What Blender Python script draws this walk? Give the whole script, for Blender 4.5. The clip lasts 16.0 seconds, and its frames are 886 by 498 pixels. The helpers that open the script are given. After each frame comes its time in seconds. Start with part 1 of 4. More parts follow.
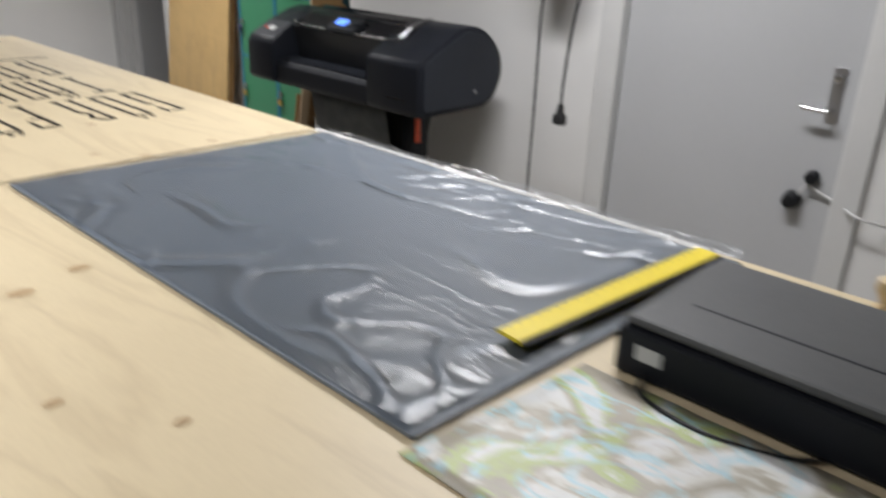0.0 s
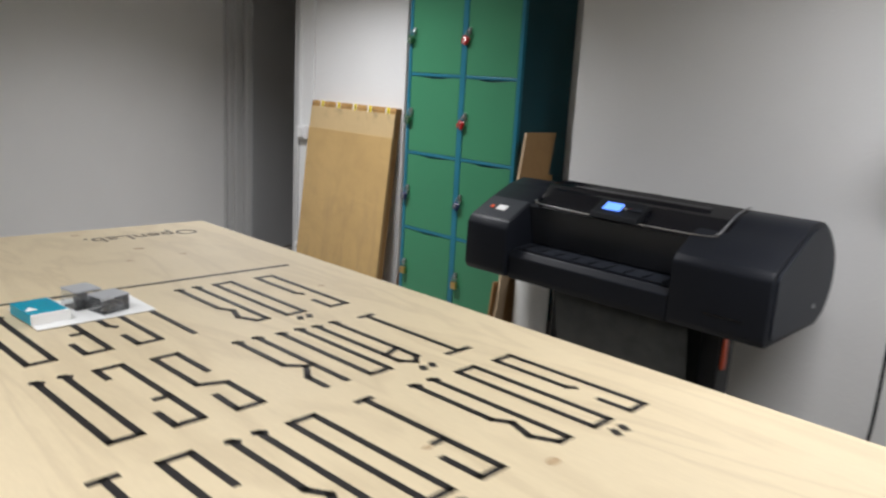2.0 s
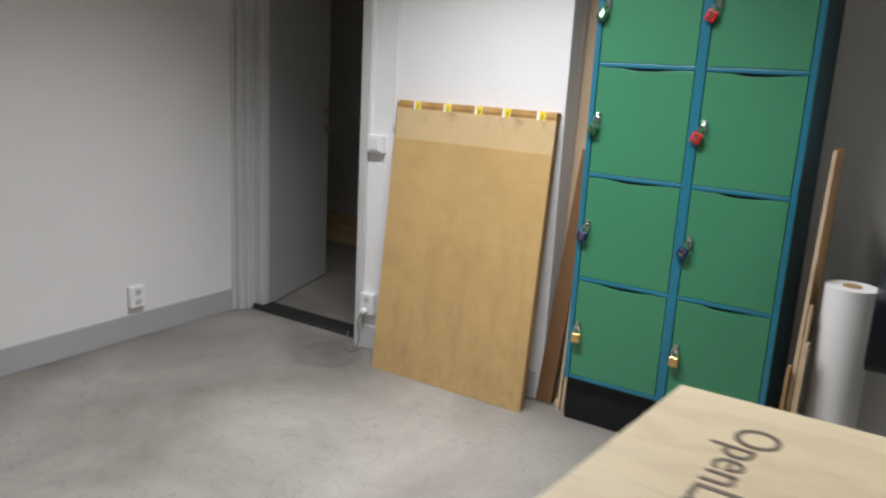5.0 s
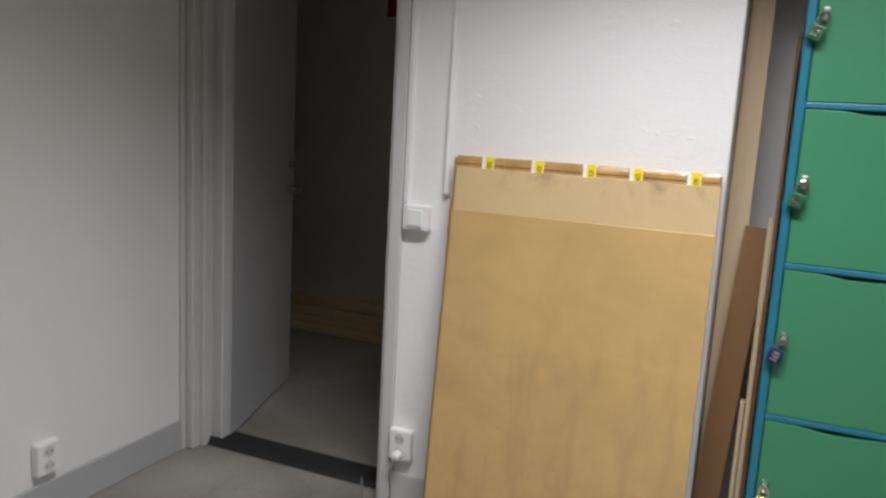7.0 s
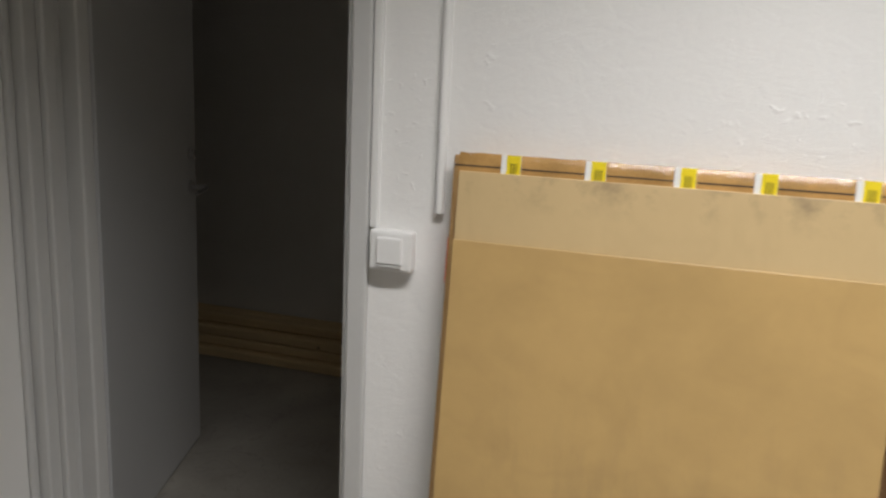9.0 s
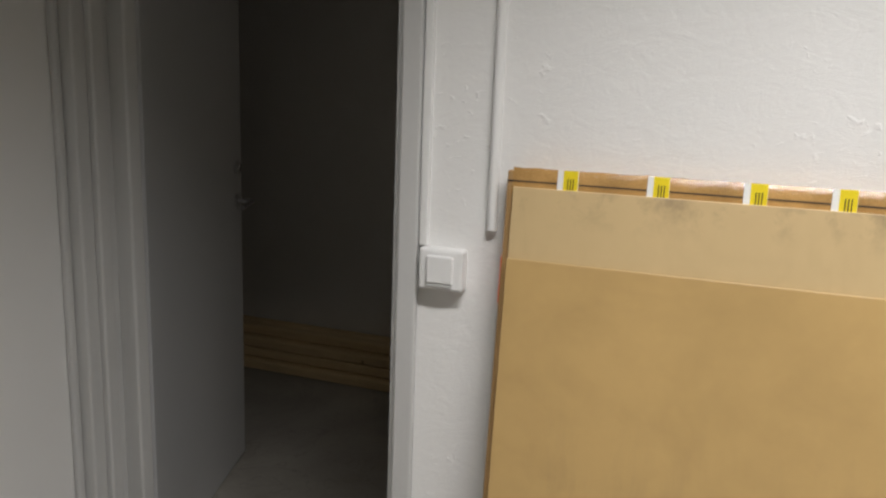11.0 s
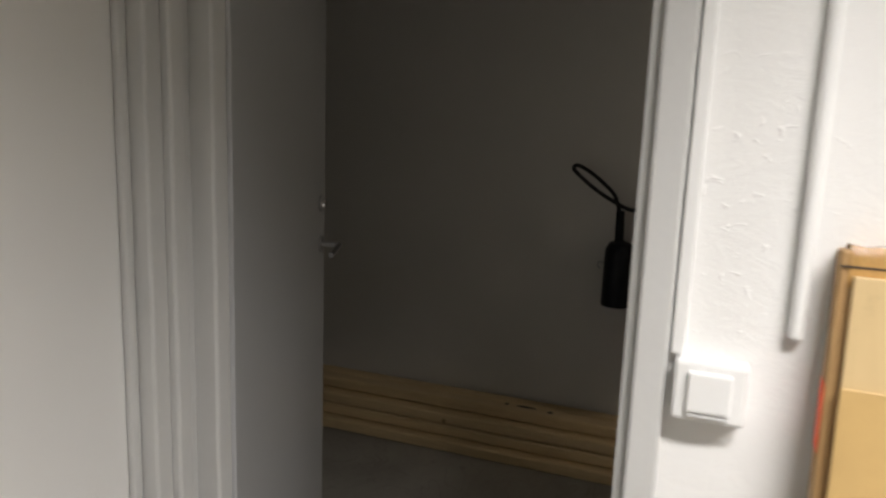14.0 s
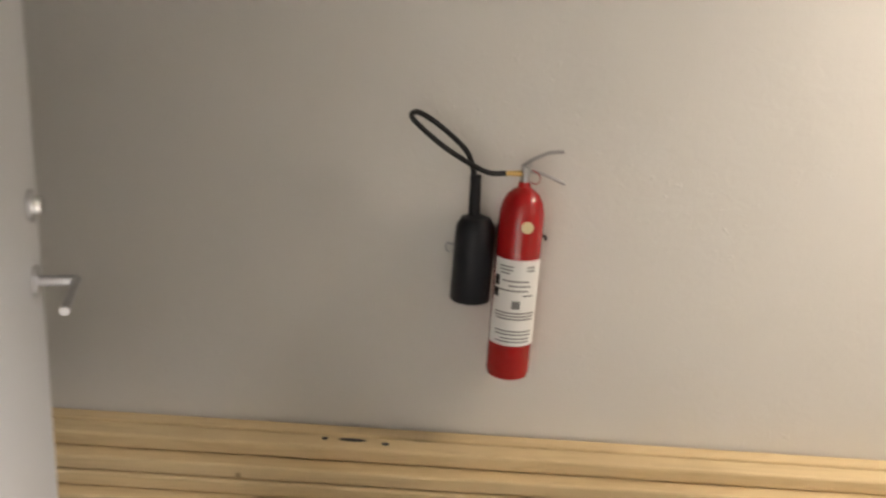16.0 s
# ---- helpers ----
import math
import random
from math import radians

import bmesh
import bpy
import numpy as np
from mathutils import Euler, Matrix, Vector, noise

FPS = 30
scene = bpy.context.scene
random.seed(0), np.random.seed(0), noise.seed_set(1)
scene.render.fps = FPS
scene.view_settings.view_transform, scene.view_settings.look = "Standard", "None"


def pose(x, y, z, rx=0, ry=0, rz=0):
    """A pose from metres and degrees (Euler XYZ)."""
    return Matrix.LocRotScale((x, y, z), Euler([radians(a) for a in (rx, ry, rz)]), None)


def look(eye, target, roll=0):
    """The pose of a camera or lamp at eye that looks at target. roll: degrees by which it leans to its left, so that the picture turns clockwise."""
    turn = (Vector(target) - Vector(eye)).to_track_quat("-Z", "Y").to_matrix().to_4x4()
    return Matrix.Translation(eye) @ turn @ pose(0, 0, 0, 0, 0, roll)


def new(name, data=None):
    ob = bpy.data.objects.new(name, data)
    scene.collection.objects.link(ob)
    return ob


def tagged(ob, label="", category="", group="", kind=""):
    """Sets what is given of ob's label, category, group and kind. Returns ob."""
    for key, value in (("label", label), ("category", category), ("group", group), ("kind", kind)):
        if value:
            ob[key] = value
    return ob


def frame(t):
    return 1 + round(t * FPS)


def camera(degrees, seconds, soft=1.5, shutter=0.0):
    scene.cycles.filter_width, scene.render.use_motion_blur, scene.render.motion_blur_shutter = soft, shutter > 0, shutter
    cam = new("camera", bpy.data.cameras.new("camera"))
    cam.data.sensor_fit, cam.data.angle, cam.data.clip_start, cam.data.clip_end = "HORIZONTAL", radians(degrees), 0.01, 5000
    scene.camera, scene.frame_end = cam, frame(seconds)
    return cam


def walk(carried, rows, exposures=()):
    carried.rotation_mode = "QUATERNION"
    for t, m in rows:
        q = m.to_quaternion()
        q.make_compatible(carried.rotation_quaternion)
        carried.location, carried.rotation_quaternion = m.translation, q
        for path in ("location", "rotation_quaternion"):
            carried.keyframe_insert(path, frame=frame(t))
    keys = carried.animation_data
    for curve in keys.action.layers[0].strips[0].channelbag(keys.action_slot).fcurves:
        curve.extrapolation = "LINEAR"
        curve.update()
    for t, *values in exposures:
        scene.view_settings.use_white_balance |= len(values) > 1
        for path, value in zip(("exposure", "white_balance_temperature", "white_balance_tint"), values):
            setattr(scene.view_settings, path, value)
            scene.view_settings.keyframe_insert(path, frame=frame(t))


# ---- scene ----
cam = camera(59.4, 16.0, soft=2.4, shutter=0.5)
PATH = [
    (0, (0.272, 0.583, 1.492), (1.631, 1.832, 0.722), 2.3),
    (0.5, (0.247, 0.899, 1.486), (1.545, 2.301, 0.897), 0.9),
    (1, (0.262, 1.282, 1.491), (1.503, 2.779, 1.022), 2.7),
    (1.5, (0.242, 1.689, 1.496), (1.632, 3.065, 1.074), 3.6),
    (2, (0.288, 2.068, 1.48), (1.695, 3.421, 1.043), 3.3),
    (2.5, (0.3085, 2.402, 1.46), (1.735, 3.733, 1.017), 4.3),
    (3, (0.31, 2.718, 1.473), (1.855, 3.9, 1.007), 3.35),
    (3.5, (0.36, 3.027, 1.477), (1.904, 4.204, 0.997), 2.5),
    (4, (0.389, 3.355, 1.45), (1.874, 4.601, 0.956), 4.1),
    (4.2, (0.399, 3.501, 1.442), (1.877, 4.764, 0.973), 3.6),
    (4.8, (0.378, 3.93, 1.432), (1.975, 5.03, 0.977), 3.3),
    (5.4, (0.388, 4.34, 1.412), (2.09, 5.30, 0.977), 2.8),
    (5.8, (0.47, 4.575, 1.402), (2.22, 5.445, 0.982), 2.5),
    (6.3, (0.719, 4.853, 1.396), (2.52, 5.621, 0.99), 2.3),
    (6.5, (0.804, 4.984, 1.418), (2.602, 5.755, 1.003), 2.3),
    (7, (1.016, 5.29, 1.39), (2.832, 6.059, 1.059), 3.2),
    (7.5, (1.25, 5.48, 1.386), (3.117, 6.107, 1.04), 3.6),
    (8, (1.499, 5.635, 1.385), (3.374, 6.263, 1.087), 3.6),
    (8.5, (1.699, 5.749, 1.383), (3.57, 6.345, 1.002), 3.5),
    (9, (1.852, 5.818, 1.402), (3.726, 6.382, 0.993), 2.7),
    (9.2, (1.895, 5.853, 1.393), (3.739, 6.51, 0.986), 1.7),
    (11.5, (1.912, 5.859, 1.41), (3.754, 6.536, 1.028), 2.3),
    (12, (1.933, 5.868, 1.408), (3.742, 6.617, 0.997), 1.7),
    (12.5, (1.977, 5.922, 1.41), (3.75, 6.732, 0.96), 1.6),
    (13, (2.028, 6.044, 1.419), (3.819, 6.834, 1.01), 3.1),
    (13.5, (2.118, 6.214, 1.434), (3.941, 6.939, 1.046), 1.8),
    (14, (2.293, 6.376, 1.432), (4.13, 7.072, 1.056), 2.2),
    (14.5, (2.477, 6.519, 1.454), (4.316, 7.198, 1.056), 2.4),
    (15, (2.605, 6.682, 1.398), (4.508, 7.177, 1.034), 3.3),
    (15.5, (2.823, 6.811, 1.418), (4.767, 7.039, 1.007), 3.4),
    (16, (3.117, 6.895, 1.413), (5.046, 6.871, 0.884), 4.0),
]
walk(cam, [(t, look(eye, target, roll)) for t, eye, target, roll in PATH],
     exposures=[(0, -0.1, 6450, 9), (0.5, -0.25, 6400, 9), (1, -0.15, 6400, 9), (2, -0.15, 6350, 9), (3, -0.18, 6250, 9), (4, -0.03, 6200, 9), (6.5, 0.1, 6500, 10),
                (7, -0.08, 6380, 10), (8, -0.22, 6550, 9), (9, -0.27, 6750, 8), (11.5, -0.17, 6720, 8), (12.5, 0.15, 6700, 8), (13.5, 0.47, 6750, 8),
                (14, 0.7, 6850, 9), (14.5, 1.32, 7300, 10), (15, 2.4, 7600, 10), (15.5, 3.28, 6950, 11), (16, 3.56, 6900, 12)])

# ---- world and lights ----
world = bpy.data.worlds.new("world")
scene.world = world
world.use_nodes = True
world.node_tree.nodes["Background"].inputs[0].default_value = (0.02, 0.02, 0.022, 1)
world.node_tree.nodes["Background"].inputs[1].default_value = 0.3

CEIL = 2.62


def tube_lamp(x, y, length, watts, colour, spread):
    d = bpy.data.lights.new("tube_light", "AREA")
    d.shape, d.size, d.size_y = "RECTANGLE", 0.16, length
    d.energy, d.color, d.spread = watts, colour, radians(spread)
    ob = new("tube_light", d)
    ob.location = (x, y, CEIL - 0.085)
    return ob


COOL = (0.99, 0.975, 1.0)
# The third is an unseen fill lamp, added to brighten the table's walking side.
LAMPS = [(2.3, 5.46, 1.2, 40, 122), (2.2, 2.05, 1.4, 46, 144), (-0.3, 2.7, 2.9, 44, 124)]
for lx, ly, ll, lw, ls in LAMPS:
    tube_lamp(lx, ly, ll, lw, COOL, ls)
HALL = (4.72, 4.75, 0.6)
tube_lamp(*HALL, 2.6, (1.0, 0.88, 0.74), 150)

# ---- materials ----


def nodes(name):
    m = bpy.data.materials.new(name)
    m.use_nodes = True
    nt = m.node_tree
    return m, nt, nt.nodes["Principled BSDF"]


def coords(nt, scale=(1, 1, 1), rot=(0, 0, 0)):
    tc = nt.nodes.new("ShaderNodeTexCoord")
    mp = nt.nodes.new("ShaderNodeMapping")
    mp.inputs["Scale"].default_value = scale
    mp.inputs["Rotation"].default_value = rot
    nt.links.new(tc.outputs["Object"], mp.inputs["Vector"])
    return mp.outputs["Vector"]


def noise_tex(nt, vec, scale, detail=4, rough=0.55, distort=0.0):
    n = nt.nodes.new("ShaderNodeTexNoise")
    n.inputs["Scale"].default_value = scale
    n.inputs["Detail"].default_value = detail
    n.inputs["Roughness"].default_value = rough
    n.inputs["Distortion"].default_value = distort
    nt.links.new(vec, n.inputs["Vector"])
    return n.outputs["Fac"]


def ramp(nt, fac, stops):
    r = nt.nodes.new("ShaderNodeValToRGB")
    els = r.color_ramp.elements
    while len(els) < len(stops):
        els.new(0.5)
    for e, (p, c) in zip(els, stops):
        e.position, e.color = p, (*c, 1)
    nt.links.new(fac, r.inputs["Fac"])
    return r.outputs["Color"]


def mix(nt, fac, a, b, mode="MIX"):
    n = nt.nodes.new("ShaderNodeMix")
    n.data_type, n.blend_type = "RGBA", mode
    for sock, v in ((n.inputs[0], fac), (n.inputs[6], a), (n.inputs[7], b)):
        if isinstance(v, (int, float)):
            sock.default_value = v
        elif isinstance(v, tuple):
            sock.default_value = (*v, 1)
        else:
            nt.links.new(v, sock)
    return n.outputs[2]


def bump(nt, p, height, strength, dist=0.002):
    b = nt.nodes.new("ShaderNodeBump")
    b.inputs["Strength"].default_value = strength
    b.inputs["Distance"].default_value = dist
    nt.links.new(height, b.inputs["Height"])
    nt.links.new(b.outputs["Normal"], p.inputs["Normal"])


def plain(name, colour, rough=0.5, metal=0.0, vary=0.12, scale=25.0, bumps=0.05, coat=0.0):
    """A painted or moulded surface with light unevenness at two scales."""
    m, nt, p = nodes(name)
    vec = coords(nt)
    big = noise_tex(nt, vec, scale * 0.12, 3)
    fine = noise_tex(nt, vec, scale * 4, 5)
    lo = tuple(c * (1 - vary) for c in colour)
    hi = tuple(min(1, c * (1 + vary)) for c in colour)
    col = ramp(nt, big, [(0.3, lo), (0.7, hi)])
    col = mix(nt, 0.25, col, ramp(nt, fine, [(0.3, lo), (0.7, hi)]))
    nt.links.new(col, p.inputs["Base Color"])
    p.inputs["Roughness"].default_value = rough
    p.inputs["Metallic"].default_value = metal
    p.inputs["Coat Weight"].default_value = coat
    if bumps:
        bump(nt, p, fine, bumps)
    return m


def wood(name, light, dark, grain=(1.2, 14, 14), rough=0.55, knots=0.0, stain=0.0, scale=1.6, figure=0.2, soft_figure=0.35):
    m, nt, p = nodes(name)
    vec = coords(nt, grain)
    flow = noise_tex(nt, vec, scale, 3, 0.5, 1.2)
    w = nt.nodes.new("ShaderNodeMath")
    w.operation = "MULTIPLY"
    w.inputs[1].default_value = 9.0
    nt.links.new(flow, w.inputs[0])
    s = nt.nodes.new("ShaderNodeMath")
    s.operation = "PINGPONG"
    s.inputs[1].default_value = 1.0
    nt.links.new(w.outputs[0], s.inputs[0])
    mid = tuple((a * (1 - figure) + b * figure) for a, b in zip(light, dark))
    col = ramp(nt, s.outputs[0], [(0.0, mid), (soft_figure, light), (1.0, light)])
    fibre = noise_tex(nt, coords(nt, tuple(g * 6 for g in grain)), 5, 4)
    col = mix(nt, 0.3, col, ramp(nt, fibre, [(0.35, mid), (0.7, light)]))
    if stain:
        st = noise_tex(nt, coords(nt), 2.2, 5, 0.6)
        tone = ramp(nt, st, [(0.45, (0, 0, 0)), (0.75, (stain,) * 3)])
        col = mix(nt, tone, col, tuple(c * 0.62 for c in mid))
    if knots:
        v = nt.nodes.new("ShaderNodeTexVoronoi")
        v.inputs["Scale"].default_value = knots
        nt.links.new(coords(nt, (0.75, 1.15, 1)), v.inputs["Vector"])
        k = ramp(nt, v.outputs["Distance"], [(0.02, (0.75,) * 3), (0.06, (0, 0, 0))])
        col = mix(nt, k, col, tuple(c * 0.8 for c in dark))
    nt.links.new(col, p.inputs["Base Color"])
    p.inputs["Roughness"].default_value = rough
    bump(nt, p, fibre, 0.12, 0.001)
    return m


def plaster(name, colour, relief=0.25):
    m, nt, p = nodes(name)
    vec = coords(nt)
    lumps = noise_tex(nt, vec, 26, 6, 0.6, 0.6)
    scars = noise_tex(nt, coords(nt, (1, 1, 1.7), (0.5, 0.2, 0)), 7, 8, 0.7, 1.5)
    tone = noise_tex(nt, vec, 1.1, 4)
    lo = tuple(c * 0.93 for c in colour)
    col = ramp(nt, tone, [(0.3, lo), (0.7, colour)])
    grime = ramp(nt, noise_tex(nt, vec, 5, 7, 0.7), [(0.62, (0, 0, 0)), (0.85, (0.12,) * 3)])
    col = mix(nt, grime, col, tuple(c * 0.6 for c in colour))
    nt.links.new(col, p.inputs["Base Color"])
    p.inputs["Roughness"].default_value = 0.55
    h = nt.nodes.new("ShaderNodeMath")
    h.operation = "ADD"
    nt.links.new(lumps, h.inputs[0])
    nt.links.new(scars, h.inputs[1])
    pits = ramp(nt, noise_tex(nt, coords(nt, (1, 1, 1.4)), 38, 2, 0.5, 0.8), [(0.64, (0, 0, 0)), (0.74, (1, 1, 1))])
    where = ramp(nt, noise_tex(nt, vec, 2.6, 3), [(0.48, (0, 0, 0)), (0.62, (1, 1, 1))])
    hole = mix(nt, 1.0, pits, where, "MULTIPLY")
    sub = nt.nodes.new("ShaderNodeMath")
    sub.operation = "MULTIPLY_ADD"
    sub.inputs[1].default_value = 2.2
    nt.links.new(hole, sub.inputs[0])
    nt.links.new(h.outputs[0], sub.inputs[2])
    bump(nt, p, sub.outputs[0], relief, 0.006)
    return m


def concrete(name):
    m, nt, p = nodes(name)
    vec = coords(nt)
    big = noise_tex(nt, vec, 1.3, 6, 0.6, 0.4)
    fine = noise_tex(nt, vec, 60, 4)
    rings = noise_tex(nt, vec, 3.2, 2, 0.4, 3.0)
    col = ramp(nt, big, [(0.32, (0.165, 0.15, 0.13)), (0.68, (0.36, 0.34, 0.305))])
    col = mix(nt, 0.1, col, ramp(nt, fine, [(0.3, (0.18, 0.17, 0.15)), (0.7, (0.4, 0.38, 0.35))]))
    line = ramp(nt, rings, [(0.485, (0, 0, 0)), (0.5, (0.35,) * 3), (0.515, (0, 0, 0))])
    col = mix(nt, line, col, (0.13, 0.12, 0.105))
    # an old ring-shaped stain in front of the leaning boards
    far = nt.nodes.new("ShaderNodeVectorMath")
    far.operation = "DISTANCE"
    far.inputs[1].default_value = (3.19, 6.51, 0.0)
    nt.links.new(vec, far.inputs[0])
    wob = nt.nodes.new("ShaderNodeMath")
    wob.operation = "MULTIPLY_ADD"
    wob.inputs[1].default_value = 0.09
    nt.links.new(noise_tex(nt, vec, 7, 4), wob.inputs[0])
    nt.links.new(far.outputs["Value"], wob.inputs[2])
    ring = ramp(nt, wob.outputs[0], [(0.08, (0.3,) * 3), (0.15, (0.12,) * 3), (0.205, (0.45,) * 3), (0.25, (0, 0, 0))])
    col = mix(nt, ring, col, (0.10, 0.092, 0.08))
    nt.links.new(col, p.inputs["Base Color"])
    p.inputs["Roughness"].default_value = 0.5
    bump(nt, p, fine, 0.08, 0.001)
    return m


def clear_film(name, shine, rough, creases=0.0, milky=0.0):
    m = bpy.data.materials.new(name)
    m.use_nodes = True
    nt = m.node_tree
    nt.nodes.clear()
    out = nt.nodes.new("ShaderNodeOutputMaterial")
    mx = nt.nodes.new("ShaderNodeMixShader")
    tr = nt.nodes.new("ShaderNodeBsdfTransparent")
    gl = nt.nodes.new("ShaderNodeBsdfGlossy")
    tr.inputs[0].default_value = (0.93, 0.95, 0.97, 1)
    gl.inputs["Roughness"].default_value = rough
    fr = nt.nodes.new("ShaderNodeFresnel")
    fr.inputs["IOR"].default_value = 1.45
    ad = nt.nodes.new("ShaderNodeMath")
    ad.operation = "ADD"
    ad.inputs[1].default_value = shine
    nt.links.new(fr.outputs[0], ad.inputs[0])
    nt.links.new(ad.outputs[0], mx.inputs[0])
    base = tr.outputs[0]
    if milky:
        df = nt.nodes.new("ShaderNodeBsdfDiffuse")
        df.inputs[0].default_value = (0.82, 0.84, 0.87, 1)
        m2 = nt.nodes.new("ShaderNodeMixShader")
        m2.inputs[0].default_value = milky
        nt.links.new(tr.outputs[0], m2.inputs[1])
        nt.links.new(df.outputs[0], m2.inputs[2])
        base = m2.outputs[0]
    if creases:
        wide = noise_tex(nt, coords(nt, (1.0, 0.5, 1), (0, 0, 0.5)), 4.2, 2, 0.5, 1.8)
        thin = noise_tex(nt, coords(nt, (1.0, 0.4, 1), (0, 0, -0.6)), 11, 2, 0.5, 1.6)
        h = []
        for t in (wide, thin):
            a = ramp(nt, t, [(0.42, (0, 0, 0)), (0.5, (1, 1, 1)), (0.58, (0, 0, 0))])
            h.append(a)
        both = mix(nt, 0.4, h[0], h[1])
        patch = ramp(nt, noise_tex(nt, coords(nt), 3.4, 2, 0.5, 0.6), [(0.24, (0, 0, 0)), (0.48, (1, 1, 1))])
        both = mix(nt, 1.0, both, patch, "MULTIPLY")
        b = nt.nodes.new("ShaderNodeBump")
        b.inputs["Strength"].default_value = creases
        b.inputs["Distance"].default_value = 0.006
        nt.links.new(both, b.inputs["Height"])
        nt.links.new(b.outputs["Normal"], gl.inputs["Normal"])
    nt.links.new(base, mx.inputs[1])
    nt.links.new(gl.outputs[0], mx.inputs[2])
    nt.links.new(mx.outputs[0], out.inputs[0])
    return m


def map_print(name):
    m, nt, p = nodes(name)
    vec = coords(nt)
    a = noise_tex(nt, vec, 7, 6, 0.62, 0.8)
    col = ramp(nt, a, [(0.40, (0.83, 0.84, 0.85)), (0.45, (0.78, 0.77, 0.72)), (0.47, (0.50, 0.46, 0.37)), (0.53, (0.44, 0.40, 0.33)),
                       (0.545, (0.52, 0.60, 0.27)), (0.60, (0.48, 0.58, 0.22)), (0.615, (0.82, 0.83, 0.82))])
    v = nt.nodes.new("ShaderNodeTexVoronoi")
    v.inputs["Scale"].default_value = 24
    nt.links.new(vec, v.inputs["Vector"])
    tint = ramp(nt, v.outputs["Distance"], [(0.12, (0.55, 0.52, 0.44)), (0.4, (0.74, 0.75, 0.74)), (0.75, (0.70, 0.70, 0.68))])
    col = mix(nt, 0.45, col, tint, "MULTIPLY")
    w = noise_tex(nt, coords(nt, (1, 1, 1), (0, 0, 0.6)), 8, 4, 0.5, 1.6)
    water = ramp(nt, w, [(0.475, (0, 0, 0)), (0.49, (0.85,) * 3), (0.51, (0.85,) * 3), (0.525, (0, 0, 0))])
    col = mix(nt, water, col, (0.42, 0.66, 0.74))
    d = noise_tex(nt, coords(nt, (1.5, 1, 1), (0, 0, -0.4)), 14, 3, 0.5, 1.2)
    roads = ramp(nt, d, [(0.49, (0, 0, 0)), (0.5, (0.5,) * 3), (0.51, (0, 0, 0))])
    col = mix(nt, roads, col, (0.3, 0.22, 0.16))
    nt.links.new(col, p.inputs["Base Color"])
    p.inputs["Roughness"].default_value = 0.42
    return m


def glow(name, colour, strength):
    m, nt, p = nodes(name)
    p.inputs["Base Color"].default_value = (*colour, 1)
    p.inputs["Emission Color"].default_value = (*colour, 1)
    p.inputs["Emission Strength"].default_value = strength
    return m


WALL = plaster("white_plaster", (0.76, 0.755, 0.74), 0.2)
# Same plaster lightened for lamp light on the pier, dimmed for corridor shade.
WALL_PIER = plaster("lit_white_plaster", (0.89, 0.885, 0.87), 0.24)
WALL_CORRIDOR = plaster("dimmed_off_white_plaster", (0.70, 0.685, 0.655), 0.22)
WALL_SMOOTH = plaster("smooth_white_wall", (0.82, 0.815, 0.80), 0.06)
CONCRETE = concrete("concrete_floor")
# Ceiling and back walls stay out of view; grey cuts their bounced light.
CEILING = plain("unseen_ceiling_grey", (0.5, 0.5, 0.49), 0.8)
WALL_GREY = plain("unseen_wall_grey", (0.30, 0.30, 0.30), 0.6)
PLY = wood("birch_plywood_top", (0.69, 0.58, 0.385), (0.26, 0.17, 0.09), (5.5, 1.1, 5), 0.42, 0, 0.16, 1.0, 0.22, 0.55)
BOARD = wood("old_plywood_board", (0.56, 0.375, 0.155), (0.2, 0.12, 0.05), (4, 1.3, 1.8), 0.36, 0, 0.5, 2.0, 0.10, 0.7)
BOARD_TOP = wood("pale_plywood_board", (0.61, 0.45, 0.235), (0.25, 0.16, 0.08), (9, 2, 1.0), 0.5, 0, 0.2, 1.6, 0.08)


def blotched(m, lo, hi, amount, stretch=(1, 1, 1)):
    """Dark blotches that gather between two heights of the board itself."""
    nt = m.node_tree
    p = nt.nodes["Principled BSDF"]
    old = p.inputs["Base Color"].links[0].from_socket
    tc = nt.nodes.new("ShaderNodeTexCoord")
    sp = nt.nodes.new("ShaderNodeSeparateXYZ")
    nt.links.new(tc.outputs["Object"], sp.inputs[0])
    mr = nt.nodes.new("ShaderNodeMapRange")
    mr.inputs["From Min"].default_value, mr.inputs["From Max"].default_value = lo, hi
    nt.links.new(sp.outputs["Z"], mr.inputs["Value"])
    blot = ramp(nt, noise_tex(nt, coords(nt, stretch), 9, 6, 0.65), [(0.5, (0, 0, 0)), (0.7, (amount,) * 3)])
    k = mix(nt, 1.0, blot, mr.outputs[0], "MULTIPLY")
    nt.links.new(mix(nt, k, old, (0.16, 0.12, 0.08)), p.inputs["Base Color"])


# Smudges along the pale sheet's top edge; blotches darken the board towards its foot.
blotched(BOARD_TOP, 1.17, 1.24, 0.7)
blotched(BOARD, 0.5, 0.0, 0.42)
blotched(BOARD, 0.95, 0.6, 0.22, (1, 1.3, 0.28))
PINE = wood("pine_timber", (0.70, 0.54, 0.31), (0.25, 0.14, 0.06), (12, 0.7, 12), 0.55, 4.5, 0.3)
PINE_UP = wood("pale_pine_plank", (0.55, 0.42, 0.27), (0.28, 0.17, 0.08), (12, 12, 0.6), 0.6, 3.0, 0.2)
HARDBOARD = wood("brown_hardboard", (0.19, 0.10, 0.042), (0.11, 0.06, 0.025), (14, 14, 1), 0.55, 0, 0.3)
CHIPBOARD = wood("chipboard", (0.34, 0.20, 0.08), (0.17, 0.09, 0.035), (6, 6, 5), 0.6, 0, 0.4)
CARDBOARD = plain("brown_cardboard", (0.40, 0.24, 0.10), 0.6, 0, 0.2, 30)
